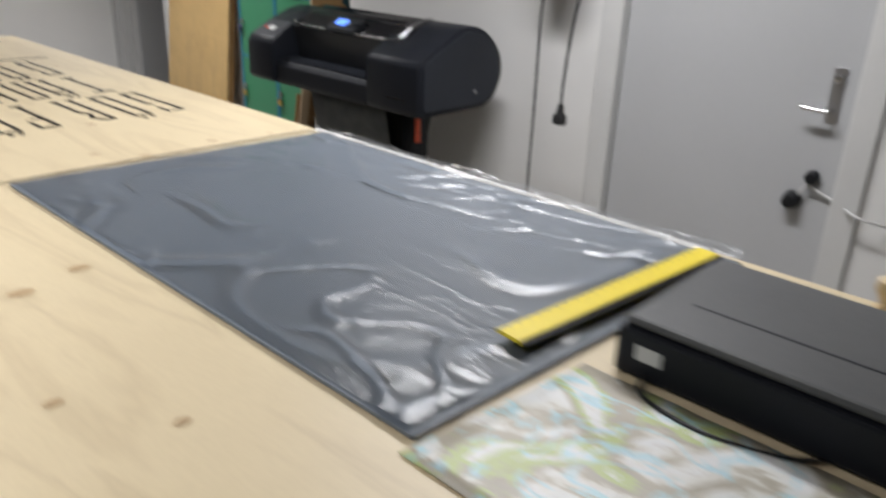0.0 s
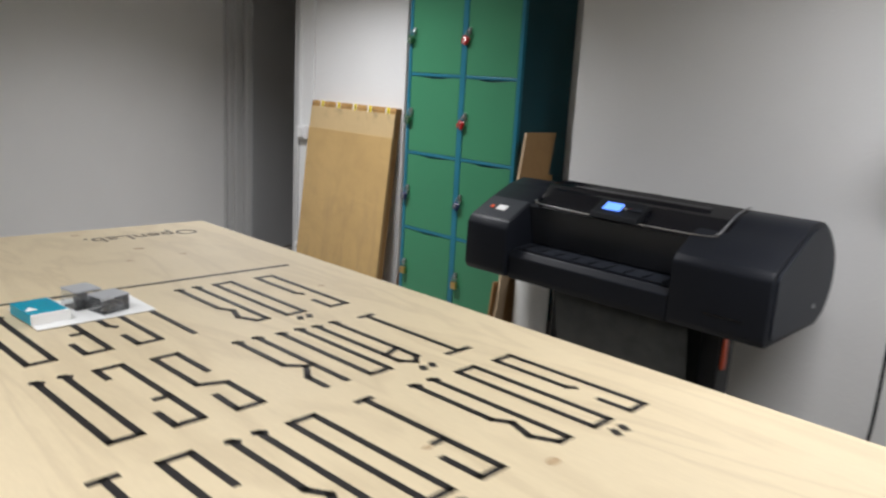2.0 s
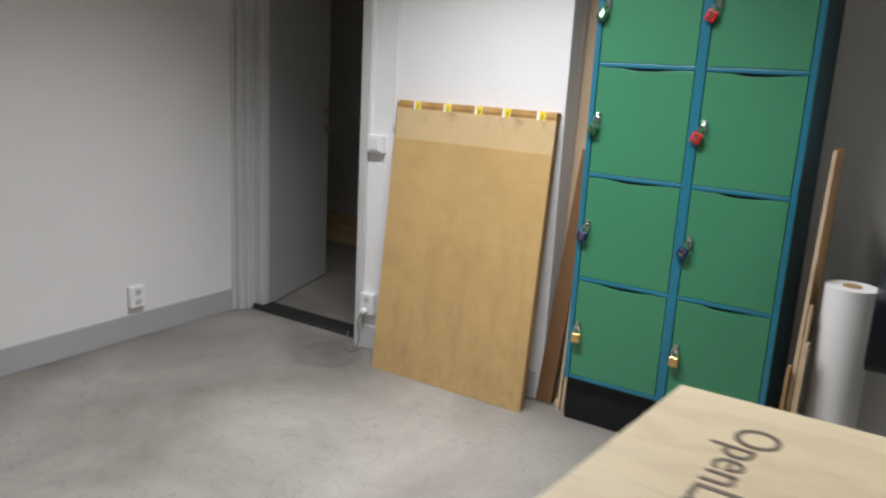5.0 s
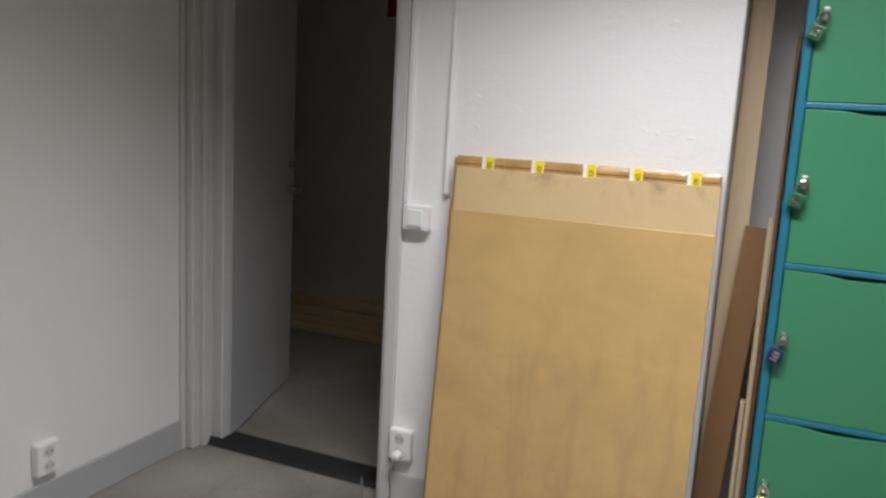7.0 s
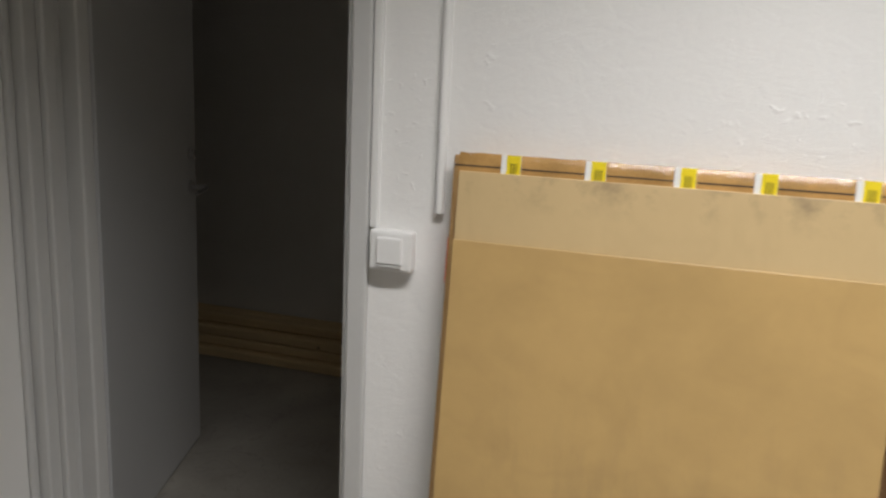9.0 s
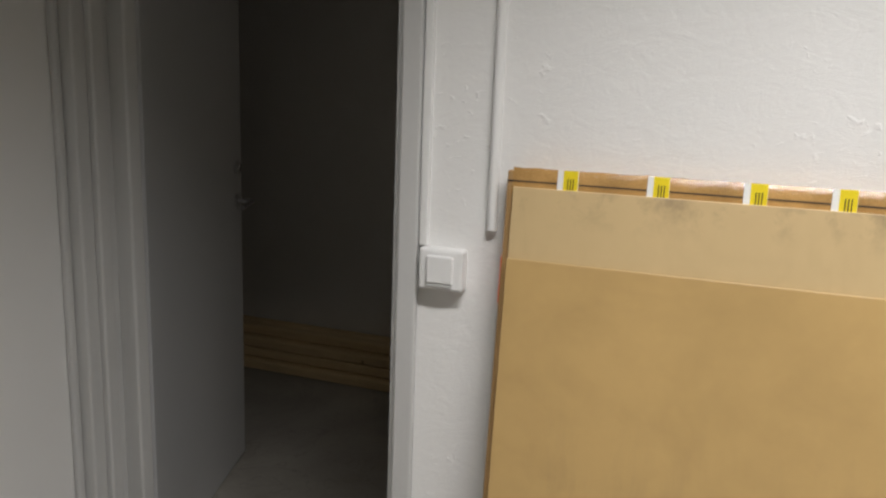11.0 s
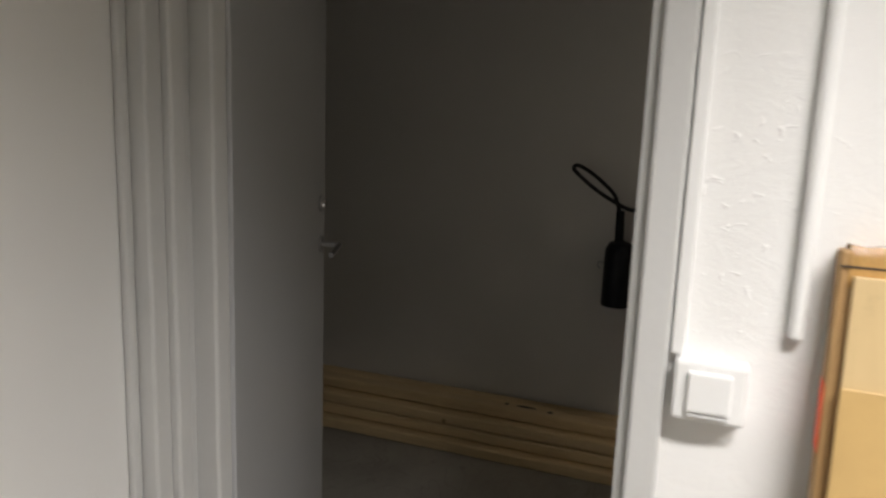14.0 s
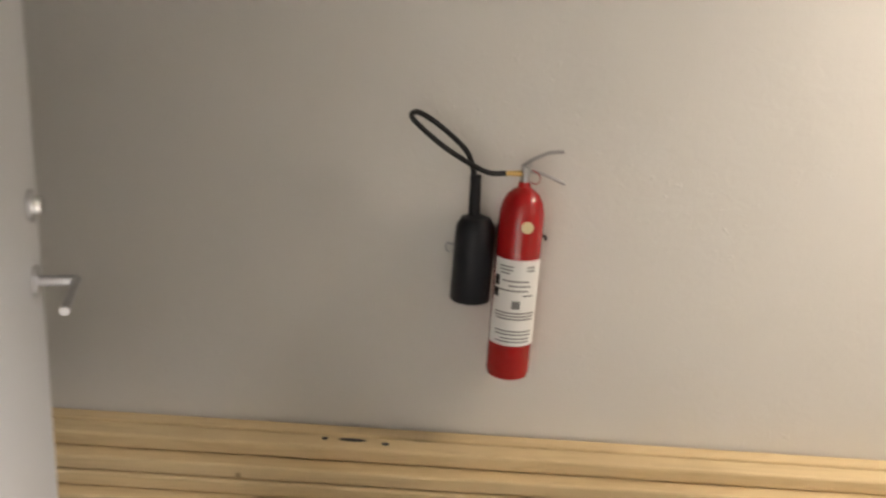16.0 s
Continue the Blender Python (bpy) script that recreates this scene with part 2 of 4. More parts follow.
TAPE = plain("clear_brown_tape", (0.43, 0.25, 0.09), 0.14, 0, 0.38, 60, 0.35)
YELLOW = plain("yellow_print", (0.84, 0.66, 0.025), 0.4)
WHITE = plain("white_plastic", (0.83, 0.83, 0.82), 0.32, 0, 0.03)
PAPER = plain("white_paper", (0.82, 0.82, 0.80), 0.7, 0, 0.04)
ORANGE = plain("orange_red_plastic", (0.75, 0.10, 0.03), 0.4)
INK = plain("black_ink", (0.016, 0.014, 0.014), 0.45, 0, 0.3, 40)
GROOVE = plain("dark_groove", (0.05, 0.035, 0.025), 0.8, 0, 0.4)
SLATE = plain("slate_grey_sheet", (0.142, 0.166, 0.198), 0.45, 0, 0.1, 8)
FILM = clear_film("plastic_film", 0.006, 0.27, 0.2, 0.04)
GREEN = plain("green_enamel", (0.052, 0.235, 0.118), 0.42, 0, 0.05, 12, 0.05)
TEAL = plain("teal_enamel", (0.02, 0.17, 0.25), 0.4, 0, 0.08)
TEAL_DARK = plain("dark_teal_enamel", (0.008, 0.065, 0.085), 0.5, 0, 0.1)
BLACK = plain("black_plastic", (0.009, 0.010, 0.012), 0.45, 0, 0.15)
BLACK_SATIN = plain("black_satin", (0.009, 0.0105, 0.015), 0.42, 0, 0.15, 30, 0.02)
BLACK_GLOSS = plain("black_gloss", (0.006, 0.006, 0.008), 0.2, 0, 0.1, 25, 0)
SATIN_GREY = plain("satin_grey_plastic", (0.035, 0.038, 0.045), 0.32, 0, 0.1)
CHARCOAL = plain("charcoal_plastic", (0.02, 0.023, 0.03), 0.45, 0, 0.15)
FABRIC = plain("dark_fabric", (0.085, 0.09, 0.09), 0.9, 0, 0.2, 120, 0.4)
GREY = plain("grey_paint", (0.42, 0.43, 0.44), 0.45, 0, 0.06)
GREY_TRIM = plain("pale_grey_trim", (0.58, 0.58, 0.57), 0.4, 0, 0.05)
DOOR_PAINT = plain("door_paint", (0.44, 0.447, 0.455), 0.38, 0, 0.04, 10)
BLUE = plain("blue_plastic", (0.008, 0.03, 0.30), 0.42, 0, 0.1)
CHROME = plain("chrome", (0.72, 0.72, 0.72), 0.18, 1.0, 0.05, 30, 0)
STEEL = plain("dull_steel", (0.45, 0.45, 0.46), 0.35, 1.0, 0.12)
BRASS = plain("brass", (0.75, 0.52, 0.2), 0.28, 1.0, 0.1)
RED = plain("red_enamel", (0.40, 0.008, 0.010), 0.2, 0, 0.06, 10, 0.0, 0.3)
LOCK_GREEN = plain("green_padlock", (0.02, 0.12, 0.04), 0.4)
LOCK_RED = plain("red_padlock", (0.55, 0.02, 0.02), 0.35)
LOCK_BLUE = plain("dark_blue_padlock", (0.012, 0.02, 0.09), 0.35)
TEAL_CARD = plain("teal_card", (0.0, 0.28, 0.40), 0.4)
GREY_CARD = plain("grey_card", (0.15, 0.15, 0.155), 0.55, 0, 0.92, 700, 0.4)
MAP = map_print("printed_map")
TEXT_GREY = plain("grey_print", (0.18, 0.18, 0.18), 0.6)
# Dark grey lid, its base colour lifted to imitate sheen.
CASE_LID = plain("case_lid_plastic", (0.085, 0.088, 0.09), 0.42, 0, 0.2, 20, 0.1)
for m_ in (BLACK_SATIN, CHARCOAL, BLACK):
    m_.node_tree.nodes["Principled BSDF"].inputs["Specular IOR Level"].default_value = 0.25
SCREEN = glow("lit_display", (0.12, 0.28, 0.95), 1.6)
DIFFUSER = glow("lamp_diffuser", (1.0, 0.97, 0.93), 2.5)
RUBBER = plain("black_rubber", (0.014, 0.014, 0.015), 0.75)
CREAM = plain("cream_sticker", (0.75, 0.62, 0.38), 0.5)

# ---- building blocks ----


def empty(name, loc=(0, 0, 0), rz=0.0):
    ob = new(name)
    ob.location = loc
    ob.rotation_euler = (0, 0, rz)
    return ob


def part(name, bm, material, parent=None, label="", smooth=False):
    me = bpy.data.meshes.new(name)
    bmesh.ops.recalc_face_normals(bm, faces=bm.faces[:])
    if smooth:
        for f in bm.faces:
            f.smooth = True
    bm.to_mesh(me)
    bm.free()
    me.materials.append(material)
    if smooth:
        me.set_sharp_from_angle(angle=radians(38))
    ob = new(name, me)
    if parent is not None:
        ob.parent = parent
    if label:
        ob["label"] = label
    return ob


def box(lo, hi, bevel=0.0, seg=2, bm=None, m=None):
    b = bmesh.new()
    bmesh.ops.create_cube(b, size=1)
    size = [h - l for l, h in zip(lo, hi)]
    mid = [(h + l) / 2 for l, h in zip(lo, hi)]
    bmesh.ops.transform(b, matrix=Matrix.Translation(mid) @ Matrix.Diagonal((*size, 1)), verts=b.verts[:])
    if bevel:
        bmesh.ops.bevel(b, geom=b.edges[:], offset=bevel, segments=seg, affect="EDGES", profile=0.5)
    if m is not None:
        bmesh.ops.transform(b, matrix=m, verts=b.verts[:])
    if bm is None:
        return b
    me = bpy.data.meshes.new("tmp")
    b.to_mesh(me)
    b.free()
    bm.from_mesh(me)
    bpy.data.meshes.remove(me)
    return bm


def cyl(a, b_, r, r2=None, seg=24, bm=None, bevel=0.0):
    a, b_ = Vector(a), Vector(b_)
    b = bmesh.new()
    bmesh.ops.create_cone(b, cap_ends=True, segments=seg, radius1=r, radius2=r if r2 is None else r2, depth=(b_ - a).length)
    if bevel:
        rim = [e for e in b.edges if abs(e.verts[0].co.z - e.verts[1].co.z) < 1e-6]
        bmesh.ops.bevel(b, geom=rim, offset=bevel, segments=3, affect="EDGES", profile=0.5)
    q = (b_ - a).to_track_quat("Z", "Y").to_matrix().to_4x4()
    bmesh.ops.transform(b, matrix=Matrix.Translation((a + b_) / 2) @ q, verts=b.verts[:])
    if bm is None:
        return b
    me = bpy.data.meshes.new("tmp")
    b.to_mesh(me)
    b.free()
    bm.from_mesh(me)
    bpy.data.meshes.remove(me)
    return bm


def prism(points, axis, lo, hi, bevel=0.0, seg=2):
    """A polygon drawn in the two other axes, pushed from lo to hi along axis."""
    b = bmesh.new()

    def at(u, v, w):
        return {"x": (w, u, v), "y": (u, w, v), "z": (u, v, w)}[axis]
    f = b.faces.new([b.verts.new(at(u, v, lo)) for u, v in points])
    r = bmesh.ops.extrude_face_region(b, geom=[f])
    d = Vector(at(0, 0, hi - lo))
    bmesh.ops.translate(b, vec=d, verts=[e for e in r["geom"] if isinstance(e, bmesh.types.BMVert)])
    if bevel:
        bmesh.ops.bevel(b, geom=b.edges[:], offset=bevel, segments=seg, affect="EDGES", profile=0.5)
    return b


def lathe(profile, centre, seg=28):
    """Turns (radius, height) pairs round a vertical axis."""
    b = bmesh.new()
    rings = []
    for r, z in profile:
        rings.append([b.verts.new((centre[0] + max(r, 1e-4) * math.cos(2 * math.pi * i / seg),
                                   centre[1] + max(r, 1e-4) * math.sin(2 * math.pi * i / seg), centre[2] + z)) for i in range(seg)])
    for p, q in zip(rings, rings[1:]):
        for i in range(seg):
            b.faces.new((p[i], p[(i + 1) % seg], q[(i + 1) % seg], q[i]))
    b.faces.new(rings[0][::-1])
    b.faces.new(rings[-1])
    return b


def smooth_path(pts, steps=8):
    out = []
    pts = [Vector(p) for p in pts]
    ext = [2 * pts[0] - pts[1]] + pts + [2 * pts[-1] - pts[-2]]
    for i in range(1, len(ext) - 2):
        p0, p1, p2, p3 = ext[i - 1:i + 3]
        for s in range(steps):
            t = s / steps
            out.append(0.5 * (2 * p1 + (p2 - p0) * t + (2 * p0 - 5 * p1 + 4 * p2 - p3) * t * t + (3 * p1 - p0 - 3 * p2 + p3) * t ** 3))
    out.append(pts[-1])
    return out


def hose(pts, r, seg=8, steps=8):
    path = smooth_path(pts, steps)
    b = bmesh.new()
    rings = []
    up = Vector((0.13, 0.21, 0.97))
    for i, p in enumerate(path):
        d = (path[min(i + 1, len(path) - 1)] - path[max(i - 1, 0)]).normalized()
        s = d.cross(up).normalized()
        u = s.cross(d)
        rings.append([b.verts.new(p + r * (math.cos(2 * math.pi * k / seg) * s + math.sin(2 * math.pi * k / seg) * u)) for k in range(seg)])
    for p, q in zip(rings, rings[1:]):
        for k in range(seg):
            b.faces.new((p[k], p[(k + 1) % seg], q[(k + 1) % seg], q[k]))
    b.faces.new(rings[0][::-1])
    b.faces.new(rings[-1])
    return b


def structure(name, bm, material, label, category="", smooth=False):
    return tagged(part(name, bm, material, None, "", smooth), label, category or "wall", "", "structure")


# ---- the shell of the rooms ----
WX = 3.385      # face of the wall with the doorway
PX = 3.31       # face of the wall behind the plotter
NY = 7.405       # face of the end wall
DX0, DX1 = 3.385, 3.50
OY0, OY1 = 6.50, 7.30   # clear doorway
OH = 2.06
ROOM = (-2.6, -2.6)
CORR = 5.36

structure("floor", box((ROOM[0] - 0.2, ROOM[1] - 0.2, -0.12), (CORR + 0.2, 9.4, 0)), CONCRETE,
          "worn grey concrete floor with faint stains", "floor")
structure("ceiling", box((ROOM[0] - 0.2, ROOM[1] - 0.2, CEIL), (CORR + 0.2, 9.4, CEIL + 0.12)), CEILING, "plain unseen ceiling, grey to cut bounced light", "ceiling")
structure("wall_north", box((ROOM[0] - 0.2, NY, 0), (3.60, NY + 0.2, CEIL)), WALL_SMOOTH, "smooth white painted end wall")
structure("wall_west", box((ROOM[0] - 0.2, ROOM[1] - 0.2, 0), (ROOM[0], NY, CEIL)), WALL_GREY, "plain unseen wall, grey to cut bounced light")
structure("wall_south", box((ROOM[0], ROOM[1] - 0.2, 0), (PX, ROOM[1], CEIL)), WALL_GREY, "plain unseen wall, grey to cut bounced light")
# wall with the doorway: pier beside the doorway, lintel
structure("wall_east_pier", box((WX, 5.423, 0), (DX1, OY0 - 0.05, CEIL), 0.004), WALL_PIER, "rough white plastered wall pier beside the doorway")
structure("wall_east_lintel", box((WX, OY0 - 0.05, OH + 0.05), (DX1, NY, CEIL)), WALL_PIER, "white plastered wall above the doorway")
structure("wall_alcove_back", box((3.69, 4.185, 0), (3.96, 5.423, CEIL)), WALL, "white plastered back wall of the locker alcove")
structure("wall_alcove_side", box((DX1, 5.423, 0), (3.96, 5.60, CEIL)), WALL_SMOOTH, "grey-white return wall of the locker alcove")
# wall behind the plotter, with a door opening
DY0, DY1 = 1.40, 2.37
structure("wall_plotter", box((PX, DY1 + 0.10, 0), (3.958, 4.185, CEIL), 0.005), WALL, "white plastered wall behind the plotter")
structure("wall_plotter_lintel", box((PX, DY0 - 0.1, OH + 0.06), (3.66, DY1 + 0.10, CEIL)), WALL, "white plastered wall above the door")
structure("wall_plotter_south", box((PX, ROOM[1] - 0.2, 0), (3.66, DY0 - 0.10, CEIL)), WALL, "white plastered wall beside the door")
structure("wall_shaft", box((3.62, DY0 - 0.10, 0), (3.66, DY1 + 0.1, OH + 0.06)), WALL_SMOOTH, "plain wall closing the far side of the door opening")
# corridor
structure("wall_corridor", box((CORR, 2.0, 0), (CORR + 0.2, 9.4, CEIL)), WALL_CORRIDOR, "off-white plastered corridor wall, darkened for shade")
structure("wall_corridor_end", box((DX1, 9.2, 0), (CORR, 9.4, CEIL)), WALL_SMOOTH, "plain corridor end wall")
structure("wall_corridor_near", box((DX1, NY + 0.2, 0), (DX1 + 0.1, 9.2, CEIL)), WALL_SMOOTH, "plain corridor side wall")
structure("wall_corridor_side", box((3.96, 2.0, 0), (4.06, 5.6, CEIL)), WALL_SMOOTH, "plain corridor side wall")
structure("wall_corridor_south", box((3.66, 1.8, 0), (CORR + 0.2, 2.0, CEIL)), WALL_SMOOTH, "plain corridor end wall")

structure("baseboard_north", box((ROOM[0], NY - 0.014, 0), (3.365, NY - 0.001, 0.13), 0.004), GREY, "grey painted skirting along the end wall", "baseboard")
structure("baseboard_east", box((WX - 0.014, 5.45, 0), (WX - 0.001, 6.445, 0.13), 0.004), GREY_TRIM, "pale grey painted skirting", "baseboard")
structure("baseboard_plotter", box((PX - 0.014, 2.49, 0), (PX - 0.001, 4.18, 0.10), 0.004), GREY, "grey painted skirting behind the plotter", "baseboard")
structure("trim_seam", box((1.605, NY - 0.006, 0.13), (1.635, NY - 0.001, CEIL), 0.001), WALL_SMOOTH, "thin seam strip on the end wall", "trim")

# doorway frame: stepped on the hinge side
frame_1 = empty("doorway_frame")
tagged(frame_1, "pale grey painted stepped wooden door frame", "door frame", "", "structure")
for lo, hi in (((3.362, 7.385, 0), (3.384, 7.403, OH + 0.07)), ((3.386, 7.352, 0), (3.43, 7.404, OH + 0.03)),
               ((3.43, 7.335, 0), (3.47, 7.404, OH + 0.03)), ((3.47, 7.352, 0.017), (3.505, 7.404, OH + 0.03)),
               ((3.505, 7.302, 0), (3.55, 7.404, OH + 0.03))):
    part("jamb", box(lo, hi, 0.006), GREY_TRIM, frame_1)
part("casing", box((3.366, 6.445, 0), (3.3845, 6.490, OH + 0.06), 0.005), GREY_TRIM, frame_1)
part("jamb", box((3.3855, 6.452, 0), (3.44, 6.508, OH + 0.03), 0.005), GREY_TRIM, frame_1)
part("jamb", box((3.44, 6.452, 0), (3.505, 6.494, OH + 0.03), 0.005), GREY_TRIM, frame_1)
part("head", box((3.368, 6.51, OH), (3.50, 7.30, OH + 0.05), 0.005), GREY_TRIM, frame_1)
structure("threshold", prism([(3.452, 0.001), (3.464, 0.016), (3.592, 0.016), (3.605, 0.001)], "y", 6.51, 7.40), RUBBER,
          "black rubber threshold strip across the doorway", "threshold")


def door_leaf(hinge, angle, width, label, name):
    """A flat door leaf with lever handles on both faces; x runs from the hinge to the free edge."""
    d = empty(name, hinge, angle)
    tagged(d, label, "door", "", "structure")
    part("leaf", box((0, 0.0, 0.008), (width, 0.04, 2.03), 0.003), DOOR_PAINT, d)
    for side in (-1, 1):
        y0 = 0.0 if side < 0 else 0.04
        for z in (1.005, 1.125):
            part("rosette", cyl((width - 0.06, y0, z), (width - 0.06, y0 + side * 0.007, z), 0.025, seg=24, bevel=0.002), STEEL, d, "round steel rosette", True)
        h = cyl((width - 0.06, y0, 1.005), (width - 0.06, y0 + side * 0.06, 1.005), 0.009, seg=14)
        cyl((width - 0.06, y0 + side * 0.06, 1.005), (width - 0.18, y0 + side * 0.06, 0.997), 0.007, seg=14, bm=h)
        part("handle", h, STEEL, d, "chrome lever handle", True)
        part("lock_cylinder", cyl((width - 0.06, y0, 1.125), (width - 0.06, y0 + side * 0.018, 1.125), 0.016, seg=18, bevel=0.003), CHROME, d, "", True)
    part("latch", box((width, 0.012, 0.98), (width + 0.003, 0.028, 1.2)), STEEL, d)
    for z in (1.82,):
        part("hinge", cyl((-0.006, -0.004, z), (-0.006, -0.004, z + 0.1), 0.006, seg=12), GREY_TRIM, d, "", True)
    return d


leaf = door_leaf((3.553, 7.296, 0), math.atan2(0.222, 0.74), 0.797, "white painted flush door standing open into the corridor", "door_1")

# closed door in the wall behind the plotter
door2 = empty("door_2")
tagged(door2, "closed white painted door in a grey frame", "door", "", "structure")
part("leaf", box((3.335, DY0, 0.008), (3.375, DY1, OH), 0.003), DOOR_PAINT, door2)
for lo, hi in (((3.285, DY1 + 0.003, 0), (3.40, DY1 + 0.105, OH + 0.06)), ((3.285, DY0 - 0.105, 0), (3.40, DY0 - 0.003, OH + 0.06)),
               ((3.285, DY0 - 0.002, OH + 0.004), (3.40, DY1 + 0.002, OH + 0.06))):
    part("frame", box(lo, hi, 0.006), GREY_TRIM, door2)
part("escutcheon", box((3.328, 1.452, 0.87), (3.335, 1.498, 1.07), 0.002), STEEL, door2, "dull steel lock plate")
hb = cyl((3.33, 1.475, 0.915), (3.275, 1.475, 0.915), 0.009, seg=14)
cyl((3.275, 1.475, 0.915), (3.275, 1.568, 0.918), 0.009, seg=14, bm=hb)
part("handle", hb, CHROME, door2, "chrome lever handle", True)
part("thumb_turn", cyl((3.328, 1.475, 1.03), (3.31, 1.475, 1.03), 0.016, seg=18, bevel=0.003), CHROME, door2, "", True)

# cable with two black plugs hanging on the closed door
cab = empty("cable_plugs", (3.33, 1.50, 0.6))
tagged(cab, "two round black plugs on a thin grey cable", "cable")
part("plug", cyl((0.0, -0.01, 0.055), (-0.035, -0.01, 0.055), 0.03, 0.022, bevel=0.006), BLACK, cab, "", True)
part("plug", cyl((0.0, 0.045, -0.045), (-0.045, 0.05, -0.05), 0.038, 0.028, bevel=0.006), BLACK, cab, "", True)
part("wire", hose([(-0.02, 0.04, -0.04), (-0.02, 0.0, 0.02), (-0.014, -0.03, 0.012), (-0.014, -0.12, -0.02), (-0.08, -0.2, -0.03), (-0.08, -0.26, -0.04), (-0.012, -0.34, -0.06)], 0.005), GREY_TRIM, cab, "thin grey wire", True)

# ---- sockets, switch, cable runs ----


def socket(name, label, origin, rz, plugged=False):
    s = empty(name, origin, rz)
    tagged(s, label, "socket")
    part("housing", box((-0.043, -0.034, -0.056), (0.043, -0.0005, 0.056), 0.007), WHITE, s)
    for z in (-0.025, 0.025):
        b = cyl((0, -0.0345, z), (0, -0.037, z), 0.018, seg=24)
        part("outlet", b, GREY_TRIM, s, "round recessed outlet")
        for dx in (-0.009, 0.009):
            part("pin_hole", cyl((dx, -0.037, z), (dx, -0.0376, z), 0.003, seg=10), BLACK, s)
    return s


socket("wall_socket", "white double wall socket above the skirting", (2.725, NY, 0.222), 0)
sk = socket("wall_socket", "white double wall socket beside the doorway", (WX, 6.404, 0.246), math.pi / 2 * -1)
plug = empty("mains_plug", (WX - 0.042, 6.404, 0.215))
tagged(plug, "white mains plug with a thin cable in a socket", "plug")
part("body", cyl((0, 0, 0), (-0.03, 0, 0), 0.019, 0.014, bevel=0.003), WHITE, plug, "", True)
part("cable", hose([(-0.03, 0, 0), (-0.05, 0.005, -0.05), (-0.03, 0.01, -0.14), (-0.05, 0.02, -0.2), (-0.06, 0.06, -0.209), (-0.01, 0.12, -0.208), (0.06, 0.17, -0.205),
                    (0.13, 0.21, -0.193)], 0.0035), TEXT_GREY, plug, "thin grey cable on the floor", True)

sw = empty("light_switch", (WX, 6.386, 1.057))
tagged(sw, "white square rocker light switch", "light switch")
part("back_box", box((-0.034, -0.048, -0.043), (-0.0005, 0.048, 0.043), 0.006), WHITE, sw)
part("rocker", box((-0.042, -0.029, -0.028), (-0.033, 0.029, 0.030), 0.004), WHITE, sw)
part("lip", box((-0.0405, -0.026, -0.034), (-0.033, 0.026, -0.0295), 0.001), GREY_TRIM, sw)

trunk = empty("cable_trunking", (WX, 6.43, 1.10))
tagged(trunk, "narrow white cable trunking above the switch", "trunking")
part("channel", box((-0.016, -0.006, 0), (-0.0005, 0.012, CEIL - 1.10), 0.003), WHITE, trunk)
part("wire", cyl((-0.005, 0.0175, 0.0), (-0.005, 0.0175, CEIL - 1.10), 0.004, seg=10), WHITE, trunk, "", True)
pipe = empty("wall_pipe", (WX - 0.0105, 6.288, 1.145))
tagged(pipe, "thin white painted pipe down the wall", "pipe")
part("tube", cyl((0, 0, 0), (0, 0, CEIL - 1.146), 0.010, seg=16), WHITE, pipe, "", True)

bell = empty("wall_switch", (1.32, NY, 0.88))
tagged(bell, "small white switch on the end wall", "switch")
part("back_box", box((-0.042, -0.022, -0.042), (0.042, -0.0005, 0.042), 0.005), WHITE, bell)
part("rocker", box((-0.026, -0.028, -0.027), (0.026, -0.0215, 0.027), 0.003), WHITE, bell)

# ---- ceiling lamps ----


def ceiling_lamp(x, y, length):
    c = empty("ceiling_lamp", (x, y, CEIL))
    tagged(c, "long white fluorescent ceiling lamp, out of view, lit", "ceiling lamp", "ceiling lamps")
    part("housing", box((-0.09, -length / 2 - 0.03, -0.06), (0.09, length / 2 + 0.03, 0), 0.01), WHITE, c)
    part("diffuser", box((-0.075, -length / 2, -0.078), (0.075, length / 2, -0.061), 0.006), DIFFUSER, c, "glowing white diffuser")


for lx, ly, ll, lw, ls in LAMPS:
    ceiling_lamp(lx, ly, ll)
ceiling_lamp(*HALL)

# ---- the work table ----
TZ = 0.974
TX0, TX1 = 0.41, 1.538
TY0, TYA, TYB = -1.6, 4.355, 4.432      # near end; far corners at the wall side and the walking side
JY = 2.222                               # joint between the two top sheets
SL = -0.048                              # the sheets lie a little askew


def jy(x):
    return JY + SL * (x - 1.53)


table = empty("work_table")
tagged(table, "long plywood work table with black painted lettering", "table")
part("top_sheet", prism([(TX0, jy(TX0) + 0.002), (TX1, jy(TX1) + 0.002), (TX1 - 0.01, TYA), (TX0, TYB)], "z", TZ - 0.02, TZ, 0.0015), PLY, table,
     "pale birch plywood sheet with knots and lettering")
part("top_sheet", prism([(TX0, TY0), (TX1 + 0.004, TY0), (TX1 + 0.004, jy(TX1) - 0.003), (TX0, jy(TX0) - 0.003)], "z", TZ - 0.021, TZ - 0.001, 0.0015), PLY, table,
     "pale birch plywood sheet with knots")
for lo, hi in (((0.50, -1.5, 0.86), (0.55, 4.3, 0.952)), ((1.40, -1.5, 0.86), (1.45, 4.27, 0.952)), ((0.55, 4.2, 0.86), (1.40, 4.25, 0.952)),
               ((0.55, -1.5, 0.86), (1.40, -1.45, 0.952)), ((0.55, 2.0, 0.86), (1.40, 2.05, 0.952))):
    part("rail", box(lo, hi, 0.003), PINE, table)
for ly in (-1.44, 1.9, 4.12):
    for lx in (0.55, 1.33):
        part("leg", box((lx, ly, 0), (lx + 0.07, ly + 0.07, 0.86), 0.004), PINE, table)

